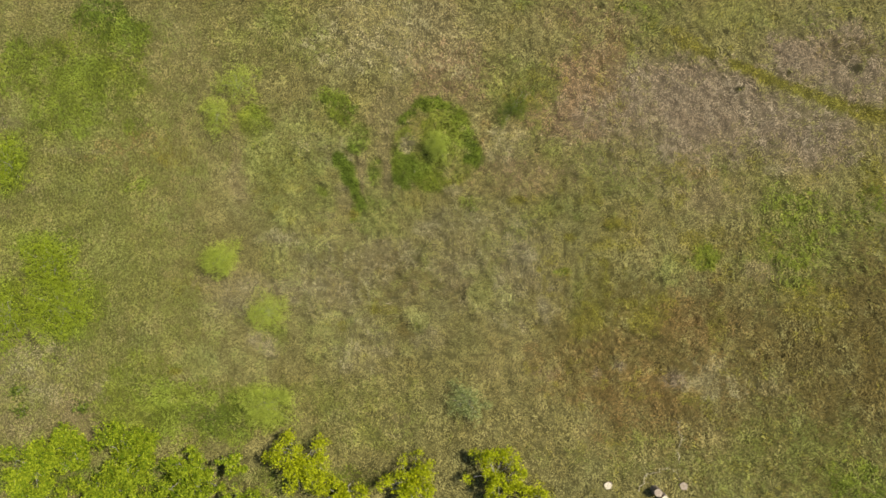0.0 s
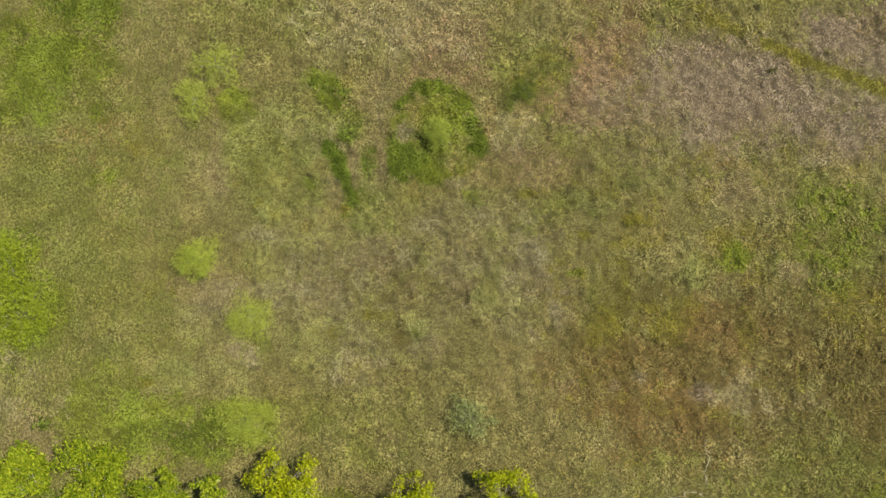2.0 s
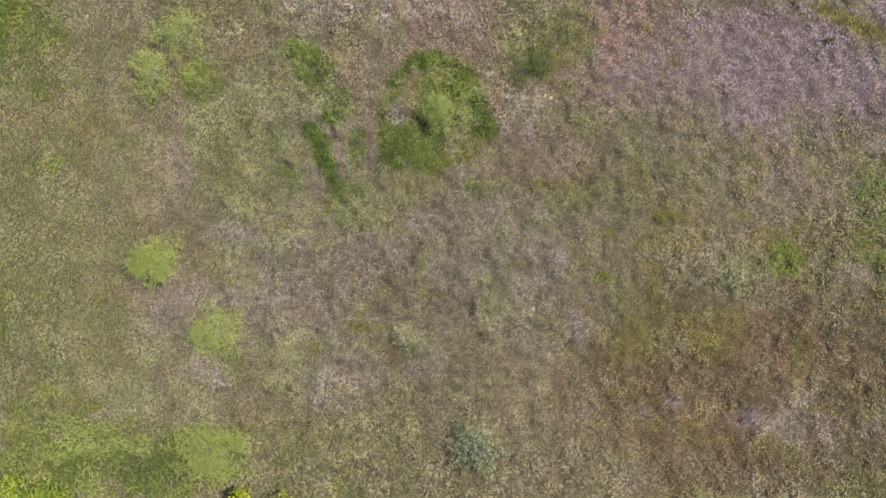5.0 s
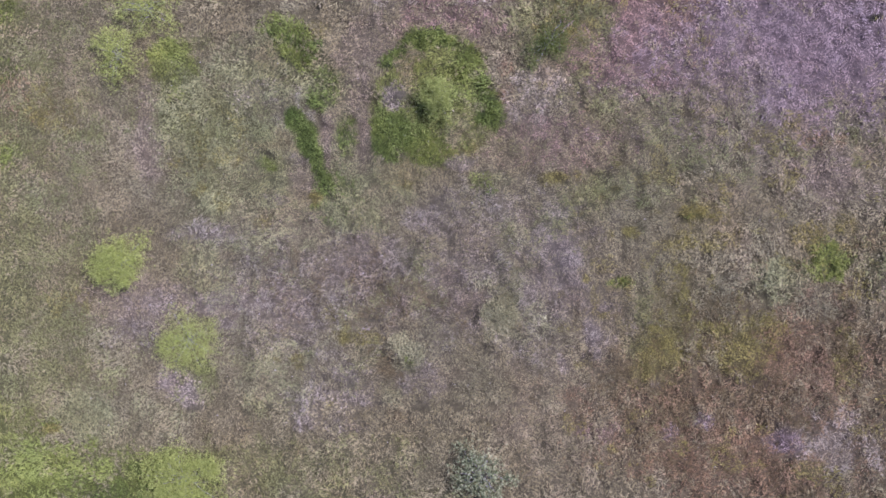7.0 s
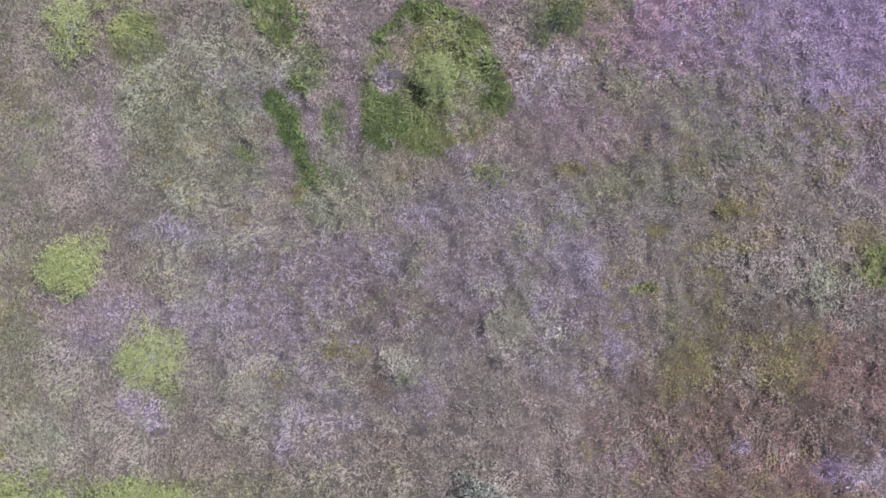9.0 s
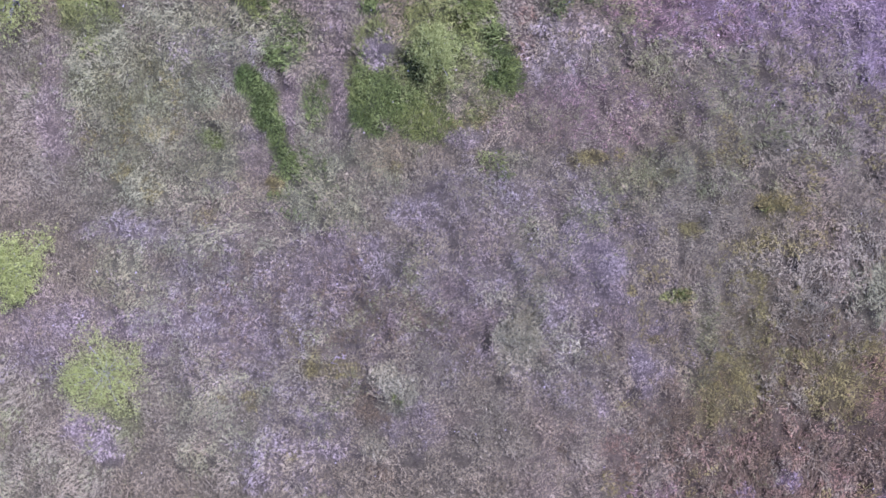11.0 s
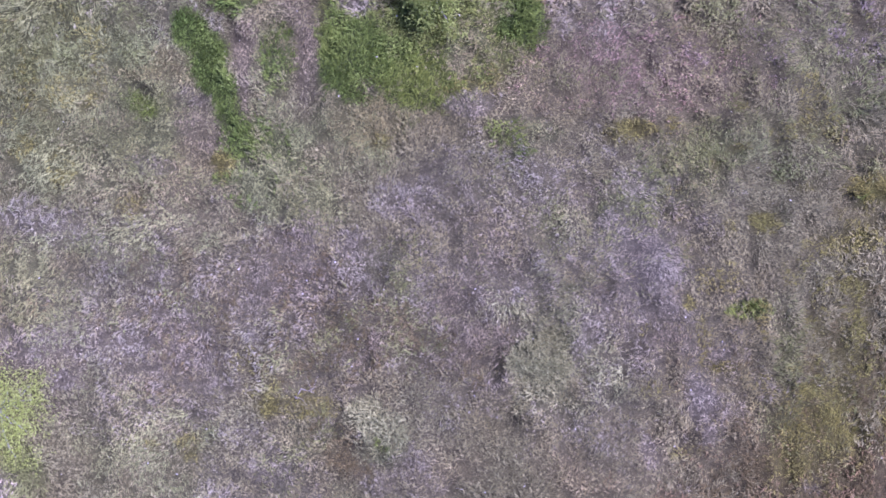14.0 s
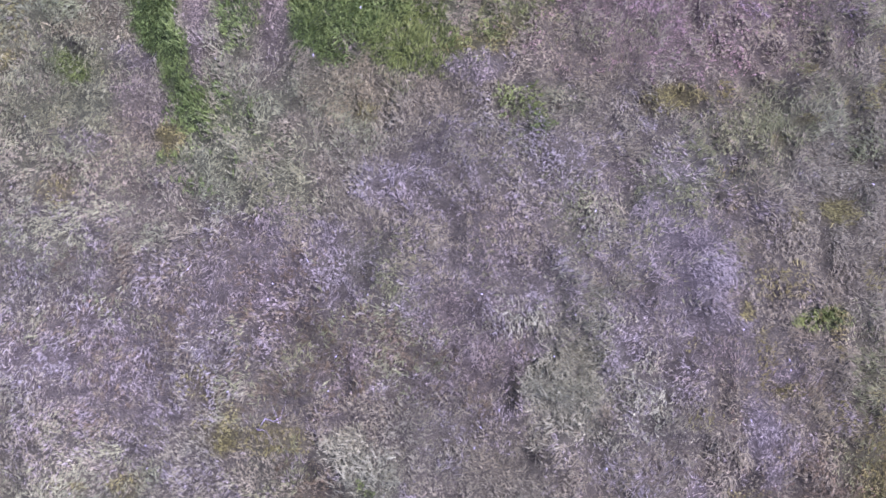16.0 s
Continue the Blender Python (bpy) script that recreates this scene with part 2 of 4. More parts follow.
patch("weed", -3.82, 3.16, 0.26, 0.42, 35, 0.4)
patch("palegreen", -3.01, 3.31, 0.84, 0.61, 0, 0.7)
patch("yellow", -5.32, 5.49, 0.61, 0.42, 0, 0.5)
patch("palegreen", -5.85, 5.60, 0.51, 0.45, 0, 0.4)
patch("lush", -5.58, 4.70, 0.45, 0.27, -15, 0.75)
patch("palegreen", -5.45, 4.17, 0.67, 0.22, 10, 0.6)
patch("dark", -5.59, 4.99, 0.32, 0.08, -35, 0.5)
patch("lushsoft", -0.47, 6.61, 1.80, 2.01, 0, 0.75, 0.25, 0.25)
patch("weed", -0.64, 8.61, 0.93, 0.35, 0, 0.98, 0.3, 0.22)
patch("weed", -1.79, 8.00, 0.55, 0.26, 42, 0.9, 0.3, 0.25)
patch("lush", 0.43, 8.18, 0.67, 0.39, -38, 0.75)
patch("weed", 1.33, 6.28, 0.32, 0.67, 5, 0.95, 0.3, 0.25)
patch("weed", 1.00, 7.03, 0.27, 0.61, 0, 0.7)
patch("lush", 0.71, 7.79, 0.45, 0.61, 0, 0.6)
patch("weed", -1.77, 5.49, 0.67, 0.74, 0, 0.9, 0.35, 0.25)
patch("lush", -0.71, 5.16, 0.96, 0.51, 0, 0.7)
patch("weed", -1.04, 5.61, 0.64, 0.40, 0, 0.6)
patch("weed", -2.14, 6.36, 0.21, 0.74, 0, 0.5)
patch("moss", 0.43, 5.12, 0.64, 0.32, 15, 0.45)
patch("ash", -1.78, 6.86, 0.39, 0.45, 0, 0.75)
patch("yellow", -1.33, 7.57, 0.42, 0.55, 0, 0.35)
patch("straw", -1.54, 7.62, 0.22, 0.35, 0, 0.4)
patch("lush", 0.10, 7.28, 0.64, 0.80, 0, 0.5)
patch("palegreen", 0.27, 5.78, 0.42, 0.55, 0, 0.7)
patch("palegreen", -2.00, 4.37, 0.58, 0.45, 0, 0.65)
patch("yellow", -1.52, 4.21, 0.67, 0.58, 0, 0.35)
patch("palegreen", -1.59, 3.80, 0.64, 0.48, 0, 0.35)
patch("rust", 1.74, 7.37, 0.26, 1.09, 0, 0.4)
patch("lush", 0.99, 4.18, 0.39, 0.27, 0, 0.5)
patch("weed", 1.24, 3.85, 0.24, 0.14, 0, 0.45)
patch("moss", 3.10, 4.22, 0.40, 0.21, 0, 0.7)
patch("rustgrey", 3.44, 5.45, 1.93, 0.88, -5, 0.35, 0.55, 0.9)
patch("pale", 2.64, 6.70, 0.96, 0.88, 0, 0.4, 0.55, 0.9)
patch("olive", 4.28, 6.87, 0.96, 0.64, 0, 0.35, 0.55, 0.9)
patch("olive", 5.49, 6.20, 1.12, 0.64, 0, 0.35, 0.55, 0.9)
patch("moss", 7.86, 6.34, 0.77, 0.24, 5, 0.6)
patch("moss", 7.57, 8.56, 0.32, 0.19, 0, 0.55)
patch("moss", 6.27, 7.96, 0.24, 0.14, 0, 0.55)
patch("moss", 8.07, 7.76, 0.40, 0.18, 0, 0.45)
patch("olive", 8.80, 7.51, 0.48, 0.45, 0, 0.35)
patch("moss", 10.45, 5.79, 0.39, 0.48, 0, 0.55)
patch("moss", 10.43, 4.47, 0.29, 0.80, 0, 0.4)
patch("rust", 11.41, 5.38, 0.64, 0.39, 0, 0.3)
patch("purple", 11.37, 4.47, 0.96, 0.72, 0, 0.55)
patch("greybare", 11.74, 3.74, 0.61, 0.48, 0, 0.5)
patch("lilac", 7.38, 6.70, 3.21, 1.77, 0, 0.2, 0.6, 0.9)
patch("purple", 9.81, 6.04, 2.57, 1.28, 0, 0.3, 0.6, 0.9)
patch("rustgrey", 5.28, 7.96, 1.37, 1.04, 0, 0.35, 0.55, 0.9)
patch("lilac", 8.25, 8.39, 2.09, 1.04, 0, 0.5, 0.55, 0.9)
patch("lilac", 10.70, 7.80, 1.77, 1.37, 0, 0.75, 0.55, 0.9)
patch("greybare", 9.41, 7.71, 0.45, 0.80, 0, 0.3)
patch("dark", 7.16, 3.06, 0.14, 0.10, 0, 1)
patch("moss", 7.47, 3.24, 0.55, 0.18, 10, 0.7)
patch("moss", 7.91, 2.84, 0.96, 0.72, 0, 0.3)
patch("palegreen", 4.22, 3.16, 0.64, 0.32, 0, 0.35)
patch("dark", 4.22, 3.32, 0.51, 0.22, 0, 0.25)
patch("dark", 4.89, 4.41, 0.14, 0.29, 0, 0.35)
patch("palegreen", 5.07, 3.89, 0.48, 0.29, 0, 0.3)
patch("moss", 5.49, 2.56, 0.22, 0.22, 0, 0.6)
patch("lush", 5.14, 1.07, 0.39, 0.14, 0, 0.85)
patch("palegreen", 10.11, 1.44, 0.58, 0.48, 0, 0.6)
patch("lush", 11.43, 1.72, 0.72, 0.55, 0, 0.75)
patch("moss", 10.92, 2.44, 0.64, 0.45, 0, 0.45)
patch("moss", 11.97, 2.89, 0.45, 0.39, 0, 0.45)
patch("brown", 7.12, -2.31, 3.21, 1.93, 0, 0.35, 0.55, 0.9)
patch("moss", 8.74, -0.91, 0.96, 0.80, 0, 0.55)
patch("moss", 7.69, -0.28, 0.39, 0.21, 0, 0.6)
patch("moss", 9.32, -0.43, 0.80, 0.58, 0, 0.6)
patch("moss", 6.20, -1.15, 0.61, 0.77, 0, 0.3)
patch("rust", 10.16, -1.06, 0.96, 0.80, 0, 0.5, 0.55, 0.9)
patch("moss", 11.89, -1.37, 0.45, 0.96, 0, 0.35)
patch("lilac", 9.90, -3.70, 0.55, 0.35, 0, 0.8)
patch("greybare", 11.45, -3.88, 0.51, 0.45, -25, 0.7)
patch("lilac", 7.57, -3.09, 0.32, 0.24, 0, 0.6)
patch("lilac", 6.46, -3.40, 0.26, 0.24, 0, 0.5)
patch("rust", 7.07, -4.01, 3.21, 0.64, 0, 0.3, 0.55, 0.9)
patch("moss", 10.64, -4.46, 0.64, 0.29, 0, 0.45)
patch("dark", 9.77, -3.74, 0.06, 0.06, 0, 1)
patch("straw", 3.65, -2.55, 0.96, 0.96, 0, 0.4, 0.55, 0.9)
patch("rust", 3.73, -2.55, 0.56, 0.56, 0, 0.25)
patch("rustgrey", 4.42, -3.40, 0.64, 0.29, 0, 0.45)
patch("ash", 3.16, 2.10, 0.61, 0.80, 20, 0.5)
patch("purple", 3.22, 0.82, 0.96, 0.88, 0, 0.45)
patch("ash", 4.25, -0.60, 0.21, 0.71, 12, 0.7)
patch("dark", 2.67, 1.46, 0.18, 0.32, 0, 0.3)
patch("mound", 1.62, 0.18, 0.77, 0.88, 0, 0.85)
patch("mound", 1.62, 1.14, 0.96, 0.64, 0, 0.4)
patch("mound", 2.57, 0.03, 0.45, 0.64, 0, 0.35)
# shade along the mound's west side, painted as dark blades
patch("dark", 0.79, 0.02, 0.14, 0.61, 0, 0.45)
patch("dark", 4.02, -0.95, 0.21, 0.35, 0, 0.4)
patch("palebare", 3.38, -1.39, 0.19, 0.29, 0, 0.45)
patch("ash", -3.81, 0.81, 4.18, 2.09, -10, 0.35)
patch("ash", 1.63, 2.42, 2.57, 1.77, 0, 0.3)
patch("palegreen", -6.09, 2.41, 2.09, 1.45, 0, 0.25)
patch("brown", -1.25, 0.66, 1.93, 0.72, -20, 0.3, 0.55, 0.9)
patch("purple", 0.66, 1.14, 0.80, 1.28, 0, 0.3)
patch("ash", -2.55, 2.34, 0.88, 0.51, -20, 0.35)
patch("palegreen", -7.42, 3.79, 0.64, 0.61, 0, 0.45)
patch("moss", -6.93, 3.63, 0.22, 0.32, 0, 0.5)
patch("pale", -7.54, 2.54, 1.12, 0.32, 0, 0.5, 0.55, 0.9)
patch("palegreen", -7.34, 1.12, 0.96, 0.72, -15, 0.45)
patch("dark", -8.14, 1.28, 0.14, 0.18, 0, 0.4)
patch("greybare", -5.48, 0.41, 1.04, 0.64, -25, 0.4)
patch("palegreen", -5.19, -1.87, 1.12, 1.04, 0, 0.4)
patch("palegreen", -6.01, -0.78, 0.96, 0.72, 0, 0.35, 0.55, 0.9)
patch("ash", -8.19, -2.06, 0.64, 0.35, -38, 0.65)
patch("ash", -8.11, 0.41, 1.20, 0.45, 0, 0.3)
patch("ash", -9.53, -0.15, 0.96, 0.88, 0, 0.3, 0.55, 0.9)
patch("ash", -3.13, -2.02, 1.28, 0.61, -15, 0.4)
patch("ash", -3.75, -2.88, 1.45, 0.72, -25, 0.3)
patch("ash", -0.92, -1.89, 0.77, 0.58, 0, 0.35)
patch("moss", -3.31, -0.46, 0.39, 0.42, 0, 0.45)
patch("moss", -2.52, -0.64, 0.64, 0.21, 0, 0.35)
patch("brown", -1.87, -1.47, 0.64, 0.35, -50, 0.5)
patch("moss", -4.57, -1.24, 0.19, 0.16, 0, 0.5)
patch("moss", -3.52, -2.49, 0.19, 0.19, 0, 0.4)
patch("mound", -1.21, -1.24, 0.45, 0.43, 0, 0.8)
# west-side shade of the pale mound, put into the grass colour
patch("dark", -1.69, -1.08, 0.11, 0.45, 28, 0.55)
patch("mound", -1.83, -2.30, 0.29, 0.39, 0, 0.45)
patch("brown", -1.70, -3.03, 0.32, 0.35, 0, 0.45)
patch("palegreen", -10.92, -2.66, 0.77, 0.74, 0, 0.6)
patch("moss", -11.91, -3.32, 0.32, 0.13, 0, 0.8)
patch("olive", -12.04, -0.79, 0.96, 0.96, 0, 0.4, 0.55, 0.9)
patch("moss", -10.83, 0.40, 0.22, 0.29, 0, 0.35)
patch("lush", -10.92, -4.38, 2.57, 0.67, 0, 0.3)
patch("weed", -9.28, -4.44, 0.32, 0.18, 0, 0.6)
patch("olive", -5.45, -4.34, 2.57, 0.64, 0, 0.35, 0.55, 0.9)
# the heart of the meadow
patch("ash", 2.89, 0.55, 2.58, 1.98, 0, 0.28, 0.6, 0.9)
patch("ash", -5.43, 0.72, 2.58, 1.29, 0, 0.3, 0.6, 0.9)
patch("rustgrey", 4.00, 5.37, 2.97, 1.19, 0, 0.08, 0.6, 0.9)
patch("palegreen", -6.90, 4.92, 1.88, 1.78, 0, 0.7)
patch("olive", -7.25, 5.95, 1.59, 0.69, 0, 0.5)
patch("moss", -7.52, 5.22, 1.19, 1.19, 0, 0.15, 0.8)
patch("moss", -6.59, 4.79, 0.38, 0.13, 5, 0.45)
patch("moss", -6.98, 3.37, 0.18, 0.17, 0, 0.7)
patch("moss", -7.15, 3.79, 0.14, 0.11, 0, 0.5)
patch("moss", -7.75, 3.89, 0.28, 0.26, 0, 0.25)
patch("moss", -5.71, 2.87, 0.28, 0.24, 0, 0.35)
patch("ash", -4.74, 4.87, 0.35, 0.18, -15, 0.45)
patch("greybare", -4.56, 4.21, 0.44, 0.50, 0, 0.45)
patch("ash", -5.59, 3.59, 0.59, 0.18, 0, 0.25)
patch("yellow", -5.36, 5.46, 0.48, 0.28, -10, 0.45)
patch("yellow", -5.79, 5.28, 0.30, 0.11, 0, 0.35)
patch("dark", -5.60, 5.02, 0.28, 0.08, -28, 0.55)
patch("lush", -5.62, 4.69, 0.34, 0.20, -15, 0.8, 0.35, 0.3)
patch("palegreen", -5.56, 4.10, 0.59, 0.15, 0, 0.6)
patch("weed", -4.77, 6.04, 0.46, 0.34, -25, 0.9, 0.3, 0.25)
patch("weed", -4.42, 5.34, 0.30, 0.56, 22, 0.97, 0.3, 0.2)
patch("weed", -4.12, 4.72, 0.20, 0.40, 8, 0.85, 0.3, 0.25)
patch("weed", -3.76, 4.26, 0.46, 0.28, 0, 0.4)
patch("moss", -4.21, 3.66, 0.13, 0.13, 0, 0.9, 0.3, 0.25)
patch("weed", -4.16, 3.34, 0.14, 0.11, 0, 0.65, 0.3, 0.3)
# plume's left and lower edge: shade of the tall weeds painted as dark streaks
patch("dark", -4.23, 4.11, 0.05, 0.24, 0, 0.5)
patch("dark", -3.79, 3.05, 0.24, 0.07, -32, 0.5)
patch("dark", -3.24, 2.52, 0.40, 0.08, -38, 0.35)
patch("greybare", -3.82, 5.76, 0.20, 0.57, 0, 0.6)
patch("greybare", -3.78, 4.82, 0.18, 0.40, 0, 0.6)
patch("greybare", -2.69, 5.60, 0.24, 0.69, 0, 0.5)
patch("weed", -3.19, 5.60, 0.28, 0.57, 0, 0.4)
patch("palegreen", -3.16, 4.11, 0.59, 0.45, 0, 0.8)
patch("weed", -3.55, 3.96, 0.44, 0.26, 0, 0.4)
patch("dark", -2.93, 3.89, 0.18, 0.12, 0, 0.35)
patch("weed", -2.28, 5.61, 0.20, 0.67, 0, 0.7)
patch("weed", -1.68, 5.76, 0.50, 0.50, 0, 0.6)
patch("greybare", -1.57, 5.02, 0.30, 0.13, -15, 0.5)
patch("lush", -0.84, 5.14, 0.48, 0.38, 0, 0.55)
patch("weed", 1.06, 6.09, 0.33, 0.26, -15, 0.97, 0.3, 0.22)
patch("lush", 0.45, 5.38, 0.24, 0.26, 0, 0.7)
patch("straw", 0.20, 5.46, 0.34, 0.34, 0, 0.4)
patch("yellow", -1.66, 4.40, 0.57, 0.36, 0, 0.35)
patch("moss", -1.33, 4.01, 0.18, 0.13, 0, 0.7)
patch("palegreen", -3.03, 3.05, 0.84, 0.45, 0, 0.7)
patch("palegreen", -3.64, 3.25, 0.40, 0.20, 0, 0.6)
patch("palegreen", -2.33, 2.65, 0.59, 0.26, 0, 0.4)
patch("ash", -1.04, 3.00, 0.48, 0.38, 0, 0.4)
patch("ash", 0.35, 4.74, 0.48, 0.24, 10, 0.5)
patch("ash", -0.35, 3.51, 0.59, 0.40, 0, 0.25)
patch("palegreen", 1.56, 4.21, 0.34, 0.24, 0, 0.5)
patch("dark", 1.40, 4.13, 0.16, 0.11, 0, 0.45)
patch("straw", 1.36, 4.95, 0.48, 0.28, 0, 0.35, 0.55, 0.9)
patch("moss", 3.18, 4.29, 0.36, 0.17, 0, 0.7)
patch("yellow", 2.84, 4.11, 0.20, 0.11, 0, 0.5)
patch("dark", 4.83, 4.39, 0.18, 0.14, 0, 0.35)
patch("palegreen", 5.32, 4.19, 0.59, 0.38, 0, 0.3)
patch("moss", 5.09, 4.70, 0.15, 0.09, 0, 0.6)
patch("moss", 5.08, 3.93, 0.18, 0.09, 0, 0.6)
patch("moss", 6.28, 4.24, 0.28, 0.24, 0, 0.4)
patch("moss", 4.60, 3.63, 0.15, 0.09, 0, 0.6)
patch("greybare", 2.44, 3.07, 0.40, 0.28, 0, 0.4)
patch("ash", 1.44, 2.89, 0.28, 0.18, 0, 0.55)
patch("pale", 3.45, 3.40, 0.57, 0.26, 0, 0.4, 0.55, 0.9)
patch("dark", 3.79, 3.07, 0.22, 0.30, 0, 0.22)
patch("moss", 3.98, 2.72, 0.30, 0.13, 0, 0.3)
patch("lush", 7.28, 3.08, 0.22, 0.13, 0, 0.7)
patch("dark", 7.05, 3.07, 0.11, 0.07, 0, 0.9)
patch("moss", 6.82, 0.56, 0.55, 1.98, 0, 0.3, 0.7)
patch("moss", 6.26, -0.99, 1.09, 0.89, 0, 0.2, 0.9, 0.9)
patch("moss", 7.39, 3.21, 0.38, 0.28, 0, 0.7)
patch("moss", 5.42, 2.62, 0.24, 0.17, 0, 0.7)
patch("moss", 4.82, 2.50, 0.14, 0.20, 0, 0.5)
patch("moss", 6.24, 3.23, 0.24, 0.09, 0, 0.5)
patch("moss", 7.10, 2.33, 0.38, 0.28, 0, 0.5)
patch("ash", 4.42, 2.60, 0.28, 0.14, 0, 0.5)
patch("ash", 4.98, 3.02, 0.18, 0.38, 0, 0.3)
patch("ash", 3.51, 1.82, 0.46, 0.48, 0, 0.7)
patch("ash", 3.22, 2.22, 0.38, 0.18, 0, 0.5)
patch("dark", 2.71, 1.43, 0.12, 0.22, 0, 0.3)
patch("ash", 3.40, 1.28, 0.59, 0.38, 0, 0.35)
patch("moss", 4.09, 1.18, 0.13, 0.13, 0, 0.65)
patch("lush", 5.22, 1.14, 0.24, 0.12, 0, 0.95)
patch("moss", 6.96, 1.44, 0.30, 0.20, 0, 0.55)
patch("moss", 6.14, 0.65, 0.30, 0.18, 0, 0.4)
patch("moss", 4.65, 0.07, 0.30, 0.11, 0, 0.7)
patch("yellow", 5.09, -0.22, 0.12, 0.44, 15, 0.5)
patch("ash", 4.56, 0.36, 0.34, 0.18, 0, 0.45)
patch("ash", 4.36, -0.51, 0.20, 0.36, 28, 0.7)
patch("ash", 4.64, -0.82, 0.14, 0.18, 0, 0.5)
patch("dark", 4.15, -1.09, 0.13, 0.18, 0, 0.3)
patch("moss", 6.10, -0.32, 0.20, 0.13, 0, 0.6)
patch("moss", 6.47, -0.70, 0.30, 0.14, 0, 0.65)
patch("moss", 5.76, -1.56, 0.38, 0.28, 0, 0.45)
patch("moss", 6.78, -0.41, 0.24, 0.20, 0, 0.45)
patch("ash", 6.13, -1.95, 0.24, 0.14, 0, 0.5)
patch("mound", 1.52, 0.15, 0.57, 0.57, 0, 0.95, 0.35, 0.3)
patch("mound", 1.95, -0.54, 0.34, 0.18, -20, 0.6)
patch("mound", 1.48, 1.08, 0.57, 0.38, 0, 0.35)
# painted shade at the mound's west side and southern foot
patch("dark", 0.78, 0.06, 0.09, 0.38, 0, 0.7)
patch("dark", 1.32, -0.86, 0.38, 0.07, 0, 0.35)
patch("dark", 3.23, 0.16, 0.32, 0.42, 0, 0.2)
patch("purple", 0.15, 0.73, 0.74, 0.69, 0, 0.35, 0.55, 0.9)
patch("purple", -1.02, 0.54, 1.19, 0.55, 0, 0.3, 0.55, 0.9)
patch("ash", -2.41, 1.51, 0.59, 0.36, 0, 0.3)
patch("ash", -1.47, 1.22, 0.57, 0.36, 0, 0.25)
patch("pale", -0.59, 1.69, 0.28, 0.18, 0, 0.5)
patch("moss", -3.25, -0.63, 0.14, 0.24, 0, 0.7)
patch("moss", -2.52, -0.53, 0.40, 0.18, 0, 0.45)
patch("olive", -2.51, -1.12, 0.59, 0.38, 0, 0.4, 0.55, 0.9)
patch("moss", -3.56, 0.14, 0.28, 0.24, 0, 0.35)
patch("moss", -4.56, -1.48, 0.12, 0.10, 0, 0.8)
patch("moss", -5.55, -1.20, 0.10, 0.10, 0, 0.7)
patch("moss", -5.20, -1.30, 0.14, 0.09, 0, 0.4)
patch("mound", -1.48, -0.83, 0.38, 0.33, 0, 0.92, 0.35, 0.3)
# small mound's shade to the west, carried by the blade colour
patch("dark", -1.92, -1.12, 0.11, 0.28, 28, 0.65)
patch("lush", -1.25, -1.31, 0.18, 0.09, -30, 0.35)
patch("ash", -3.12, -1.67, 0.40, 0.38, 0, 0.45)
patch("ash", -7.08, 0.42, 0.50, 0.28, 0, 0.35)
patch("ash", -6.81, -0.18, 0.28, 0.17, 0, 0.45)
patch("ash", -4.93, 0.48, 0.79, 0.55, 0, 0.2)
patch("rust", -5.25, 1.21, 0.59, 0.18, 0, 0.2, 0.55, 0.9)
patch("palegreen", -6.18, 2.19, 0.79, 0.28, 0, 0.35)
patch("palegreen", -7.64, 1.79, 0.59, 0.40, 0, 0.45)


def patch_weight(p, x, y, k):
    _, px, py, rx, ry, turn, strength, ragged, edge = p
    dx, dy = x - px, y - py
    c, s = math.cos(turn), math.sin(turn)
    d = np.hypot((dx * c + dy * s) / rx, (dy * c - dx * s) / ry)
    size = max(0.25, 0.8 * min(rx, ry))
    d = d + ragged * 2.2 * (fbm(x, y, size, 20 + k % 17) - 0.5)
    return strength * np.clip(0.5 + (0.97 - d) / edge, 0, 1)


def clumped(x, y, chance, seed):
    """Evenly spread numbers from 0 to 1 that stay alike within a clump of plants."""
    z = 2.2 * (value_noise(x, y, 0.42, seed) - 0.5) + 1.2 * (value_noise(x, y, 0.17, seed + 1) - 0.5) + 1.9 * (chance - 0.5)
    return 1 / (1 + np.exp(-2.3 * z))


def cover_at(x, y, chance):
    """Which kind of sward grows at each place."""
    kind = np.zeros(len(x), int)
    drift = fbm(x, y, 2.4, 60)
    drift = drift + 0.16 * ((chance * 57.7) % 1.0 - 0.5)
    kind[drift > 0.74] = SWARDS.index("olive")
    kind[drift < 0.25] = SWARDS.index("straw")
    for k, p in enumerate(PATCHES):
        reach = 1.9 * max(p[3], p[4])
        near = np.nonzero((np.abs(x - p[1]) < reach) & (np.abs(y - p[2]) < reach))[0]
        if len(near):
            w = patch_weight(p, x[near], y[near], k)
            roll = clumped(x[near], y[near], (chance[near] * 7.31 + k * 0.6180) % 1.0, 41 + k % 29)
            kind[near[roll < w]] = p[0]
    # mossy spots between the eastern tussocks
    spots = (value_noise(x, y, 0.5, 123) > 0.80) & (x > 2.0 + 2.0 * value_noise(x, y, 3.0, 125)) & ((chance * 331.3) % 1.0 < 0.6)
    kind[spots & (kind != SWARDS.index("weed")) & (kind != SWARDS.index("lilac"))] = SWARDS.index("moss")
    # dark tufts speckle the bare thatch at random
    bare = (kind == SWARDS.index("greybare")) | (kind == SWARDS.index("lilac")) | (kind == SWARDS.index("rustgrey"))
    kind[bare & ((chance * 913.7) % 1.0 < 0.05)] = SWARDS.index("dark")
    return kind


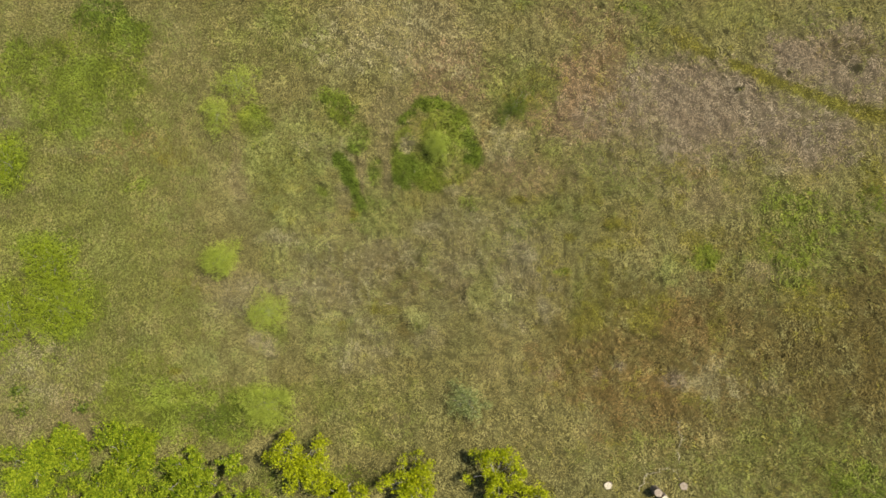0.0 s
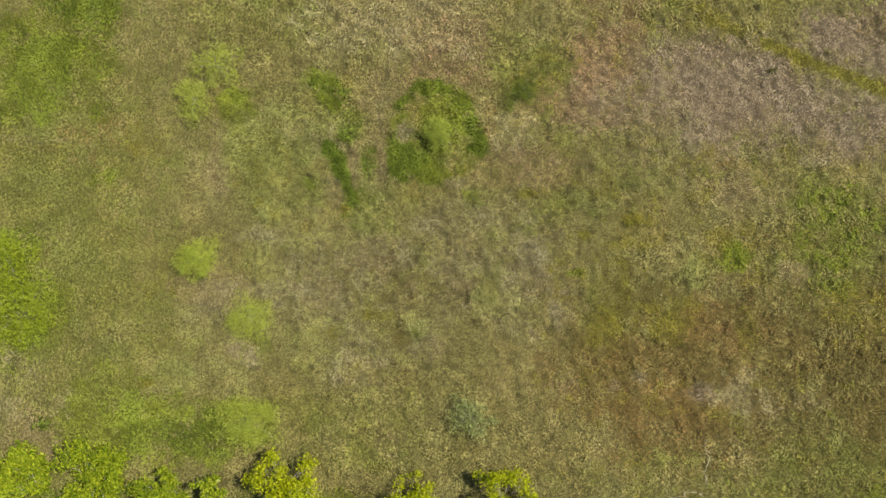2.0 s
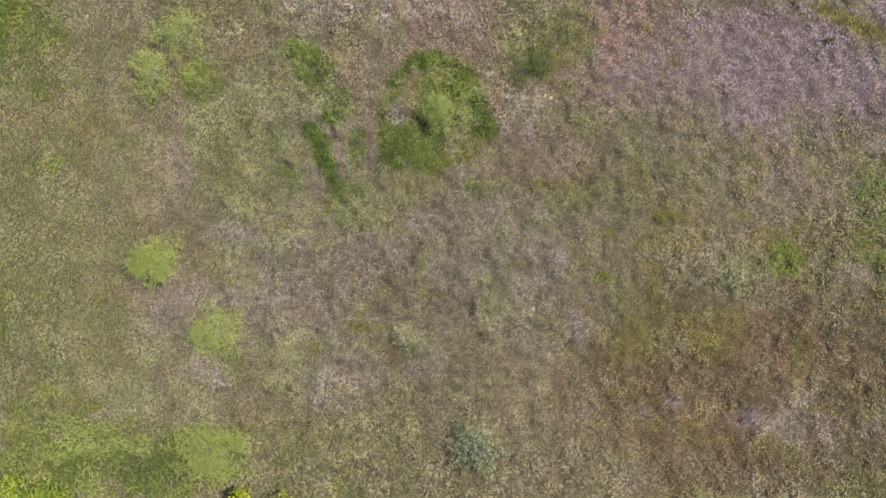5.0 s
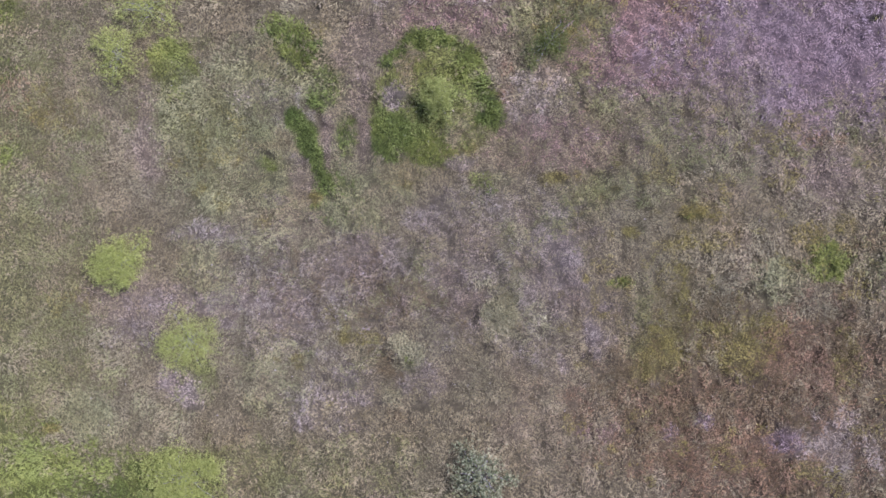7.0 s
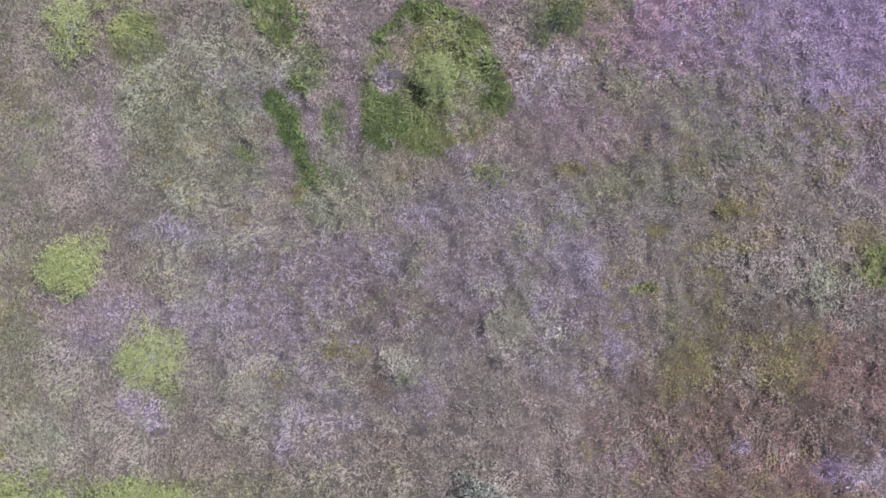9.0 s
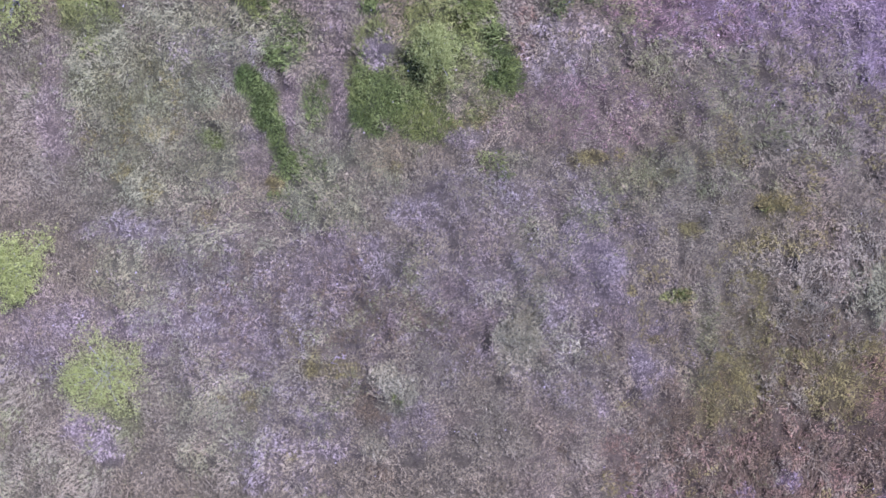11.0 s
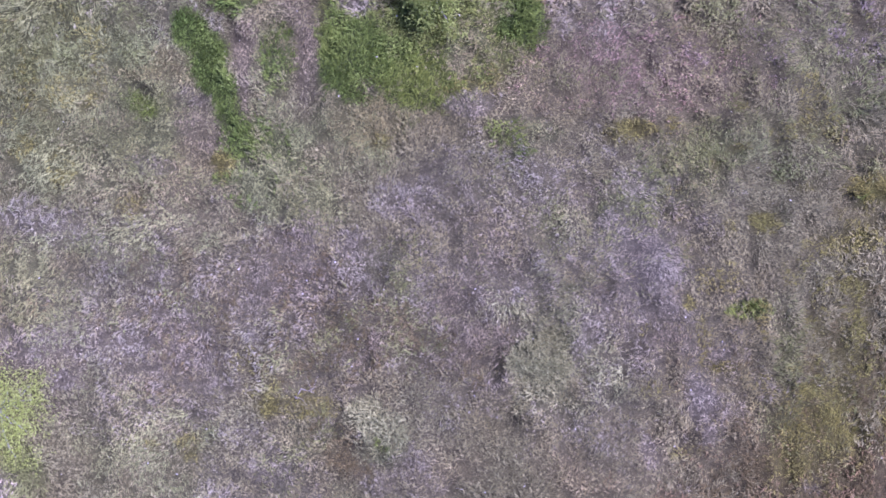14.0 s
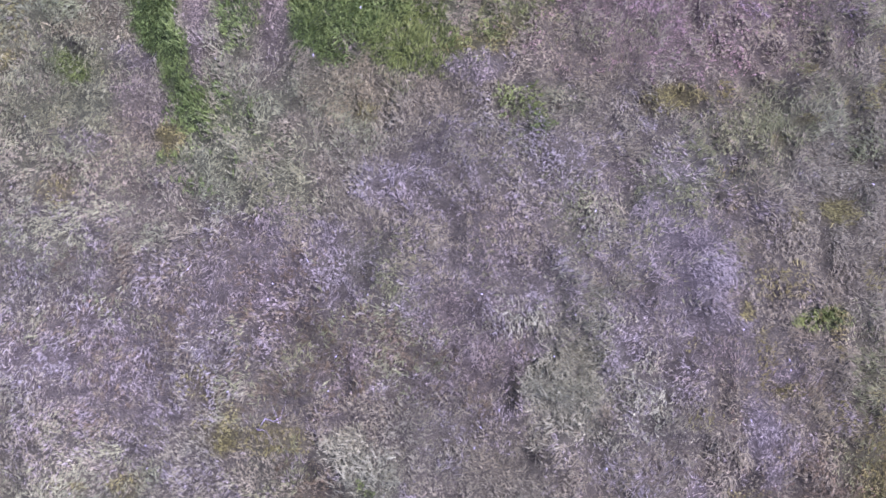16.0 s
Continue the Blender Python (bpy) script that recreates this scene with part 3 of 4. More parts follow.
def cover_colour(x, y):
    tone = np.array([COVER[k][1] for k in SWARDS])
    drift = fbm(x, y, 2.4, 60)
    a, b = np.clip((drift - 0.67) / 0.15, 0, 1)[:, None], np.clip((0.37 - drift) / 0.15, 0, 1)[:, None]
    col = tone[0] + a * (tone[SWARDS.index("olive")] - tone[0]) + b * (tone[SWARDS.index("straw")] - tone[0])
    for k, p in enumerate(PATCHES):
        w = patch_weight(p, x, y, k)[:, None]
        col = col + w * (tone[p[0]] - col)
    return col


# ---- materials ----
def material(name, rough=0.75, spec=0.2):
    m = bpy.data.materials.new(name)
    m.use_nodes = True
    b = m.node_tree.nodes["Principled BSDF"]
    b.inputs["Roughness"].default_value = rough
    b.inputs["Specular IOR Level"].default_value = spec
    return m, m.node_tree.nodes, m.node_tree.links, b


def node(nodes, kind, **values):
    n = nodes.new(kind)
    for k, v in values.items():
        n.inputs[k].default_value = v
    return n


def varied(nodes, links, colour, scale, low, high, detail=3.0):
    """colour times a noise between low and high."""
    co = nodes.new("ShaderNodeTexCoord")
    nz = node(nodes, "ShaderNodeTexNoise", Scale=scale, Detail=detail)
    links.new(co.outputs["Object"], nz.inputs["Vector"])
    mr = node(nodes, "ShaderNodeMapRange", **{"From Min": 0.3, "From Max": 0.7, "To Min": low, "To Max": high})
    links.new(nz.outputs[0], mr.inputs["Value"])
    mul = nodes.new("ShaderNodeVectorMath")
    mul.operation = "MULTIPLY"
    links.new(colour, mul.inputs[0])
    links.new(mr.outputs[0], mul.inputs[1])
    return mul.outputs[0]


def leaf_material(name, colour=None, second=None, through_light=0.3, rough=0.6, spec=0.12):
    """Leaf or blade: colour from the plant's own tint, light passing through thin tissue."""
    m, nodes, links, b = material(name, rough, spec)
    if colour is None:
        at = nodes.new("ShaderNodeAttribute")
        at.attribute_name = "tint"
        out = at.outputs["Color"]
    else:
        geo = nodes.new("ShaderNodeNewGeometry")
        ramp = nodes.new("ShaderNodeValToRGB")
        ramp.color_ramp.elements[0].color = (*colour, 1)
        ramp.color_ramp.elements[1].color = (*second, 1)
        links.new(geo.outputs["Random Per Island"], ramp.inputs[0])
        out = ramp.outputs[0]
    out = varied(nodes, links, out, 1.7, 0.92, 1.07)
    out = varied(nodes, links, out, 38.0, 0.86, 1.12, 1.0)
    links.new(out, b.inputs["Base Color"])
    tr = nodes.new("ShaderNodeBsdfTranslucent")
    links.new(out, tr.inputs["Color"])
    mix = nodes.new("ShaderNodeMixShader")
    mix.inputs[0].default_value = through_light
    links.new(b.outputs[0], mix.inputs[1])
    links.new(tr.outputs[0], mix.inputs[2])
    links.new(mix.outputs[0], nodes["Material Output"].inputs["Surface"])
    return m


def rough_material(name, colour, second, scale, rough=0.85, bump=0.4, stretch=(1, 1, 1)):
    m, nodes, links, b = material(name, rough, 0.15)
    co = nodes.new("ShaderNodeTexCoord")
    mp = node(nodes, "ShaderNodeMapping", Scale=stretch)
    links.new(co.outputs["Object"], mp.inputs["Vector"])
    nz = node(nodes, "ShaderNodeTexNoise", Scale=scale, Detail=6.0, Roughness=0.65)
    links.new(mp.outputs[0], nz.inputs["Vector"])
    ramp = nodes.new("ShaderNodeValToRGB")
    ramp.color_ramp.elements[0].position, ramp.color_ramp.elements[1].position = 0.35, 0.68
    ramp.color_ramp.elements[0].color = (*colour, 1)
    ramp.color_ramp.elements[1].color = (*second, 1)
    links.new(nz.outputs[0], ramp.inputs[0])
    links.new(varied(nodes, links, ramp.outputs[0], scale * 0.2, 0.8, 1.15), b.inputs["Base Color"])
    bp = node(nodes, "ShaderNodeBump", Strength=bump, Distance=0.02)
    links.new(nz.outputs[0], bp.inputs["Height"])
    links.new(bp.outputs[0], b.inputs["Normal"])
    return m


def ground_material():
    m, nodes, links, b = material("meadow_soil", 0.95, 0.1)
    at = nodes.new("ShaderNodeAttribute")
    at.attribute_name = "tint"
    out = varied(nodes, links, at.outputs["Color"], 0.9, 0.8, 1.1, 4.0)
    out = varied(nodes, links, out, 9.0, 0.62, 1.1, 5.0)
    out = varied(nodes, links, out, 70.0, 0.45, 1.35, 5.0)
    links.new(out, b.inputs["Base Color"])
    co = nodes.new("ShaderNodeTexCoord")
    nz = node(nodes, "ShaderNodeTexNoise", Scale=24.0, Detail=6.0, Roughness=0.7)
    links.new(co.outputs["Object"], nz.inputs["Vector"])
    bp = node(nodes, "ShaderNodeBump", Strength=0.9, Distance=0.06)
    links.new(nz.outputs[0], bp.inputs["Height"])
    links.new(bp.outputs[0], b.inputs["Normal"])
    return m


M_GROUND = ground_material()
M_GRASS = leaf_material("grass_blade", through_light=0.20)
M_WEED = leaf_material("weed_leaf", through_light=0.25, rough=0.6, spec=0.12)
M_TREE_LEAF = leaf_material("young_tree_leaf", (0.070, 0.130, 0.008), (0.38, 0.42, 0.028), 0.4, 0.6, 0.05)
M_TREE_LEAF_YELLOW = leaf_material("yellow_tree_leaf", (0.19, 0.225, 0.008), (0.50, 0.52, 0.020), 0.45, 0.6, 0.05)
M_LUSH_LEAF = leaf_material("lush_shrub_leaf", (0.175, 0.225, 0.015), (0.35, 0.405, 0.032), 0.4, 0.6, 0.1)
M_SHRUB_LEAF = leaf_material("shrub_leaf", (0.28, 0.325, 0.040), (0.425, 0.47, 0.082), 0.35, 0.6, 0.12)
M_DARK_LEAF = leaf_material("dark_shrub_leaf", (0.07, 0.10, 0.014), (0.18, 0.21, 0.03), 0.3, 0.6, 0.12)
M_THORN_LEAF = leaf_material("thorn_leaf", (0.195, 0.235, 0.032), (0.335, 0.375, 0.065), 0.3, 0.6, 0.1)
M_SILVER_LEAF = leaf_material("silver_leaf", (0.08, 0.105, 0.022), (0.35, 0.375, 0.135), 0.2, 0.6, 0.2)
M_BARK = rough_material("grey_bark", (0.16, 0.14, 0.11), (0.36, 0.33, 0.28), 14, 0.9, 0.6, (1, 1, 0.3))
M_TWIG = rough_material("bleached_twig", (0.34, 0.28, 0.19), (0.52, 0.45, 0.33), 20, 0.85, 0.3)
M_ROCK = rough_material("pale_rock", (0.40, 0.38, 0.35), (0.62, 0.60, 0.56), 9, 0.85, 0.5)
M_STUMP_BARK = rough_material("stump_bark", (0.07, 0.05, 0.035), (0.20, 0.16, 0.12), 16, 0.95, 0.9, (1, 1, 0.25))


def cut_wood(name, colour, second):
    """Sawn end grain with growth rings round the core."""
    m, nodes, links, b = material(name, 0.8, 0.15)
    co = nodes.new("ShaderNodeTexCoord")
    wave = node(nodes, "ShaderNodeTexWave", Scale=9.0, Distortion=2.5, Detail=3.0)
    wave.wave_type, wave.rings_direction = "RINGS", "Z"
    links.new(co.outputs["Object"], wave.inputs["Vector"])
    ramp = nodes.new("ShaderNodeValToRGB")
    ramp.color_ramp.elements[0].color = (*colour, 1)
    ramp.color_ramp.elements[1].color = (*second, 1)
    links.new(wave.outputs[0], ramp.inputs[0])
    links.new(varied(nodes, links, ramp.outputs[0], 12.0, 0.78, 1.1), b.inputs["Base Color"])
    return m


M_CUT_PALE = cut_wood("pale_sawn_wood", (0.36, 0.31, 0.22), (0.50, 0.44, 0.33))
M_CUT_GREY = cut_wood("weathered_sawn_wood", (0.18, 0.14, 0.10), (0.31, 0.25, 0.19))


# ---- mesh helpers ----
def quad_mesh(name, verts, tint=None, mat=None):
    """A mesh of loose quads from an array of (n, 4, 3) corners, each with a tint of its own."""
    n = len(verts)
    me = bpy.data.meshes.new(name)
    me.vertices.add(4 * n)
    me.vertices.foreach_set("co", verts.reshape(-1).astype(np.float32))
    me.loops.add(4 * n)
    me.loops.foreach_set("vertex_index", np.arange(4 * n, dtype=np.int32))
    me.polygons.add(n)
    me.polygons.foreach_set("loop_start", np.arange(0, 4 * n, 4, dtype=np.int32))
    me.update(calc_edges=True)
    if tint is not None:
        at = me.attributes.new("tint", "FLOAT_COLOR", "FACE")
        at.data.foreach_set("color", np.concatenate([tint, np.ones((n, 1))], 1).reshape(-1).astype(np.float32))
    me.materials.append(mat)
    return me


def part(name, bm, mat, parent, label=""):
    me = bpy.data.meshes.new(name)
    bm.to_mesh(me)
    bm.free()
    me.materials.append(mat)
    ob = new(name, me)
    ob.parent = parent
    return tagged(ob, label)


def tube(bm, points, radii, sides=6):
    """A tapered, bent tube through the points, closed at its tip."""
    rings = []
    for i, p in enumerate(points):
        way = (points[min(i + 1, len(points) - 1)] - points[max(i - 1, 0)]).normalized()
        a = way.orthogonal().normalized()
        b = way.cross(a)
        rings.append([bm.verts.new(p + radii[i] * (math.cos(u) * a + math.sin(u) * b)) for u in [k * math.tau / sides for k in range(sides)]])
    for r, q in zip(rings, rings[1:]):
        for k in range(sides):
            bm.faces.new((r[k], r[(k + 1) % sides], q[(k + 1) % sides], q[k])).smooth = True
    bm.faces.new(rings[-1])


def bent(rand, start, way, length, steps, wander, lift=0.0):
    pts, p, d = [start.copy()], start.copy(), way.normalized()
    for _ in range(steps):
        d = (d + Vector((rand.gauss(0, wander), rand.gauss(0, wander), rand.gauss(0, wander) + lift))).normalized()
        p = p + d * (length / steps)
        pts.append(p)
    return pts


def leaf_quads(centres, size, seed, up=0.5, slim=0.5):
    """Kite-shaped, slightly folded leaves at the centres, lying at random, more or less face up."""
    r = np.random.default_rng(seed)
    n = len(centres)
    axis = r.normal(size=(n, 3))
    axis[:, 2] = axis[:, 2] * (1 - up)
    axis /= np.linalg.norm(axis, axis=1)[:, None]
    ref = r.normal(size=(n, 3)) * (1 - up) + np.array([0, 0, up * 1.6])
    side = np.cross(axis, ref)
    side /= np.linalg.norm(side, axis=1)[:, None] + 1e-9
    nrm = np.cross(side, axis)
    s = (size * r.uniform(0.6, 1.35, n))[:, None]
    fold = nrm * s * 0.12
    return np.stack([centres - axis * s * 0.5, centres + side * s * slim * 0.5 + fold, centres + axis * s * 0.5, centres - side * s * slim * 0.5 + fold], 1)


# ---- the ground: one sheet to the horizon ----
def axis_steps(low, high, step):
    inner = np.arange(low, high + 1e-6, step)
    grow = []
    d, x = step, 0.0
    while x < 2400:
        d *= 1.28
        x += d
        grow.append(x)
    grow = np.array(grow)
    return np.concatenate([low - grow[::-1], inner, high + grow])


def build_ground():
    xs, ys = axis_steps(-24, 24, 0.12), axis_steps(-13, 17, 0.12)
    gx, gy = np.meshgrid(xs, ys, indexing="ij")
    x, y = gx.ravel(), gy.ravel()
    co = np.stack([x, y, ground_height(x, y)], 1)
    nx, ny = len(xs), len(ys)
    i, j = np.meshgrid(np.arange(nx - 1), np.arange(ny - 1), indexing="ij")
    a = (i * ny + j).ravel()
    quads = np.stack([a, a + ny, a + ny + 1, a + 1], 1)
    me = bpy.data.meshes.new("ground")
    me.vertices.add(len(co))
    me.vertices.foreach_set("co", co.reshape(-1).astype(np.float32))
    me.loops.add(quads.size)
    me.loops.foreach_set("vertex_index", quads.reshape(-1).astype(np.int32))
    me.polygons.add(len(quads))
    me.polygons.foreach_set("loop_start", np.arange(0, quads.size, 4, dtype=np.int32))
    me.update(calc_edges=True)
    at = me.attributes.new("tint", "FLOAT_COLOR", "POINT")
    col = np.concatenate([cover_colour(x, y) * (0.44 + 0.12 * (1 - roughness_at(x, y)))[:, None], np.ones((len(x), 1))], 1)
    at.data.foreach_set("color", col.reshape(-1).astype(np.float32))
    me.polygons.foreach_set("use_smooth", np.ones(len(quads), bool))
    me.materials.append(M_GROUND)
    return tagged(new("ground", me), "gently uneven meadow soil with matted dry thatch", "ground", kind="structure")


build_ground()


# ---- the sward: tufts of bent blades ----
def jittered(x0, x1, y0, y1, step):
    gx, gy = np.meshgrid(np.arange(x0, x1, step), np.arange(y0, y1, step))
    x, y = gx.ravel(), gy.ravel()
    return x + rng.uniform(-0.75, 0.75, len(x)) * step, y + rng.uniform(-0.75, 0.75, len(y)) * step


def inside(box, x, y):
    """Within the box, with a ragged edge."""
    x0, x1, y0, y1 = box
    return np.minimum(np.minimum(x - x0, x1 - x), np.minimum(y - y0, y1 - y)) > 1.3 * value_noise(x, y, 0.35, 99) - 0.4


def build_sward():
    zones = (
        # x0, x1, y0, y1, step, blades a lock, wider by, half width, tussock size, longer by, tone varies by
        (-7.6, 7.2, -2.5, 6.7, 0.032, 4, 0.90, 0.006, 0.12, 0.56, 0.15),
        (-13.2, 12.8, -5.2, 9.7, 0.043, 3, 1.60, 0.010, 0.16, 0.84, 0.10),
        (-22.5, 22.5, -11.5, 15.5, 0.056, 2, 2.60, 0.013, 0.21, 1.05, 0.11),
        (-70, 70, -60, 66, 1.3, 12, 4.0, 0.7, 0.40, 1.3, 0.13),
    )
    inner = None
    store = {}
    for x0, x1, y0, y1, step, count, wide, spread, tussock, longer, vary in zones:
        x, y = jittered(x0, x1, y0, y1, step)
        keep = inside((x0, x1, y0, y1), x, y)
        if inner:
            keep &= ~inside(inner, x, y)
        x, y = x[keep], y[keep]
        inner = (x0, x1, y0, y1)
        chance = rng.random(len(x))
        kind = cover_at(x, y, chance)
        rough = roughness_at(x, y)
        shade = np.clip(0.5 + (0.22 + 0.78 * rough) * (0.9 * (value_noise(x, y, 0.55, 82) - 0.5) + rng.normal(0, 0.17, len(x))), 0, 1)
        # tussocks stand up between worn hollows
        lump = 0.5 + 0.8 * (0.15 * value_noise(x, y, 0.45, 88) + 0.40 * value_noise(x, y, tussock, 84) + 0.45 * value_noise(x, y, tussock / 2, 86) - 0.5)
        keep = value_noise(x, y, 0.6 * tussock, 87) > 0.10 * rough + rng.normal(0, 0.05, len(x))
        x, y, kind, shade, lump, rough = x[keep], y[keep], kind[keep], shade[keep], lump[keep], rough[keep]
        flow = fbm(x, y, 1.6, 70) * 13.0 + rng.normal(0, 0.85, len(x))
        tall = np.clip(1 + (0.4 + 0.6 * rough) * rng.normal(0, 0.3, len(x)), 0.4, 2.0) * (1 + rough * (np.clip(0.35 + 3.0 * (lump - 0.28), 0.35, 1.9) - 1))
        rise = 0.8 + rough * (np.clip(0.45 + 2.6 * (lump - 0.3), 0.4, 1.8) - 0.8)
        tx, ty = np.repeat(x, count), np.repeat(y, count)
        tk, ts, tf, th, tr, tq = (np.repeat(v, count) for v in (kind, shade, flow, tall, rise, rough))
        n = len(tx)
        # a lock: blades lying side by side along its own way
        ang = tf + rng.normal(0, 0.2, n)
        along, across = rng.uniform(-0.04, 0.04, n) * longer, rng.normal(0, 1, n) * spread
        bx, by = tx + np.cos(tf) * along - np.sin(tf) * across, ty + np.sin(tf) * along + np.cos(tf) * across
        length = np.array([COVER[k][3] for k in SWARDS])[tk] * th * rng.uniform(0.6, 1.3, n) * longer
        width = np.array([COVER[k][4] for k in SWARDS])[tk] * wide * rng.uniform(0.7, 1.3, n)
        upright = np.array([COVER[k][5] for k in SWARDS])[tk]
        lx, ly = np.cos(ang), np.sin(ang)
        lz = upright * tr * rng.uniform(0.25, 1.0, n)
        d = np.stack([lx, ly, lz], 1)
        d /= np.linalg.norm(d, axis=1)[:, None]
        flat = np.stack([-d[:, 1], d[:, 0], np.zeros(n)], 1)
        flat /= np.linalg.norm(flat, axis=1)[:, None] + 1e-9
        twist = rng.normal(0, 0.5, n)[:, None]
        nrm = np.cross(flat, d)
        side = flat * np.cos(twist) + nrm * np.sin(twist)
        base = np.stack([bx, by, ground_height(bx, by) - 0.005], 1)
        lw, ww = length[:, None], width[:, None]
        droop = np.zeros((n, 3))
        droop[:, 2] = -0.22 * length * rng.random(n)
        mid = base + d * lw * 0.5
        tip = base + d * lw + droop
        tip[:, 2] = np.maximum(tip[:, 2], base[:, 2] + 0.015)
        quads = np.stack([base, mid + side * ww * 0.5, tip, mid - side * ww * 0.5], 1)
        c1 = np.array([COVER[k][1] for k in SWARDS])[tk]
        c2 = np.array([COVER[k][2] for k in SWARDS])[tk]
        f = np.clip(ts + (0.4 + 0.6 * tq) * rng.normal(0, 0.15, n), 0, 1)[:, None]
        own = np.repeat(1 + (0.35 + 0.65 * rough) * np.clip(rng.normal(0, vary, len(x)), -0.45, 0.40), count)  # each tuft's own tone
        fleck = (value_noise(tx, ty, 0.55 * tussock, 95) + 0.8 * value_noise(tx, ty, tussock, 96)) / 1.8 - 0.5
        tone = (0.90 + 0.20 * fbm(tx, ty, 0.5, 94, 2)) * own * (1 + (0.35 + 0.65 * tq) * 0.65 * fleck)
        warm = 0.15 * (fbm(tx, ty, 1.1, 97) - 0.5)
        tint = (c1 * (1 - f) + c2 * f) * (tone * (1 + (0.4 + 0.6 * tq) * rng.uniform(-1, 1, n) * 0.11))[:, None]
        tint *= (0.78 + 0.22 * tq)[:, None]
        tint *= np.stack([1 + warm, np.ones(n), 1 - 0.8 * warm], 1)
        stuffs = np.array([COVER[k][0] for k in SWARDS])[tk]
        for s in np.unique(stuffs):
            pick = stuffs == s
            store.setdefault(str(s), []).append((quads[pick], tint[pick]))
    labels = {
        "meadow_grass": "matted olive and straw-coloured meadow grass on uneven ground",
        "dry_grass": "bleached grey and rusty dry grass with bare thatch",
        "lush_grass": "fresh green and yellow-green grass in soft patches",
        "leafy_weeds": "dense dark green leafy weeds growing in a ring",
    }
    for s, lots in store.items():
        quads, tint = np.concatenate([q for q, _ in lots]), np.concatenate([t for _, t in lots])
        me = quad_mesh(s, quads, tint, M_WEED if s == "leafy_weeds" else M_GRASS)
        tagged(new(s, me), labels[s], "weeds" if s == "leafy_weeds" else "grass", kind="stuff")


build_sward()


# ---- trees and shrubs ----
def ground_z(x, y):
    return float(ground_height(np.array([x]), np.array([y]))[0])


def build_tree(name, x, y, height, spread, seed, leaf_mat, leaves, leaf_size, label, category="tree", bare=0.0, group="", lobes=11):
    """A young broad-leaved tree: leaning trunk, forking limbs, and leaves in uneven clumps at the limbs' ends."""
    rand = random.Random(seed)
    r = np.random.default_rng(seed)
    root = new(name)
    root.location = (x, y, ground_z(x, y) - 0.03)
    bm = bmesh.new()
    thick = 0.022 * height + 0.015
    stem = bent(rand, Vector((0, 0, 0)), Vector((rand.gauss(0, 0.12), rand.gauss(0, 0.12), 1)), height * 0.62, 6, 0.09)
    tube(bm, stem, [thick * (1.25 - 0.15 * i) for i in range(7)], 8)
    part("trunk", bm, M_BARK, root, "grey-barked slender trunk")
    tips = [stem[-1] + Vector((0, 0, 0.18 * height))]
    for k in range(lobes):
        start = stem[rand.choice((2, 3, 4, 5, 6))]
        u = k * 2.4 + rand.uniform(-0.5, 0.5)
        out = spread * rand.uniform(0.45, 0.95)
        end = Vector((math.cos(u) * out, math.sin(u) * out, height * rand.uniform(0.42, 0.92)))
        bm = bmesh.new()
        pts = [start.lerp(end, i / 5) + Vector((rand.gauss(0, 0.04), rand.gauss(0, 0.04), 0.10 * math.sin(i * math.pi / 5) + rand.gauss(0, 0.03))) * (i > 0) for i in range(6)]
        tube(bm, pts, [0.45 * thick * (1 - 0.15 * i) for i in range(6)], 5)
        limb = part("limb", bm, M_BARK, root)
        for _ in range(3):
            bm = bmesh.new()
            s = pts[rand.choice((2, 3, 4))]
            way = Vector((rand.gauss(0, 1), rand.gauss(0, 1), rand.uniform(0.1, 0.8)))
            tw = bent(rand, s, way, spread * 0.42, 4, 0.2)
            tube(bm, tw, [0.2 * thick * (1 - 0.2 * i) for i in range(5)], 4)
            tips.append(tw[-1])
            part("twig", bm, M_BARK, limb)
        tips.append(pts[-1])
    # leaves: small sprays along each clump, denser outside, gaps between
    tips = [t for t in tips if rand.random() >= bare]
    cents = []
    per = leaves // len(tips)
    for t in tips:
        size = spread * rand.uniform(0.12, 0.30)
        sprays = max(4, per // 9)
        q = r.normal(size=(sprays, 3))
        q /= np.linalg.norm(q, axis=1)[:, None]
        q *= (r.random(sprays) ** 0.45)[:, None] * size * np.array([1, 1, 0.7])
        q += np.array(t)
        s = np.repeat(q, 9, 0) + r.normal(size=(sprays * 9, 3)) * leaf_size * 0.75
        cents.append(s)
    cents = np.concatenate(cents)
    cents[:, 2] = np.maximum(cents[:, 2], 0.08)
    crown = new("crown", quad_mesh("crown", leaf_quads(cents, leaf_size, seed, 0.22, 0.5), None, leaf_mat))
    crown.parent = root
    return tagged(root, label, category, group)


def build_rock(x, y, size, seed, label):
    bm = bmesh.new()
    bmesh.ops.create_icosphere(bm, subdivisions=3, radius=1)
    for v in bm.verts:
        n = noise.noise(v.co * 1.3 + Vector((seed, 0, 0))) + 0.4 * noise.noise(v.co * 3.1)
        v.co = Vector((v.co.x * size[0], v.co.y * size[1], v.co.z * size[2])) * (1 + 0.28 * n)
    for f in bm.faces:
        f.smooth = True
    me = bpy.data.meshes.new("rock")
    bm.to_mesh(me)
    bm.free()
    me.materials.append(M_ROCK)
    ob = new("rock", me)
    ob.location = (x, y, ground_z(x, y) + size[2] * 0.55)
    ob.rotation_euler = (0, 0, 0.4)
    return tagged(ob, label, "rock")


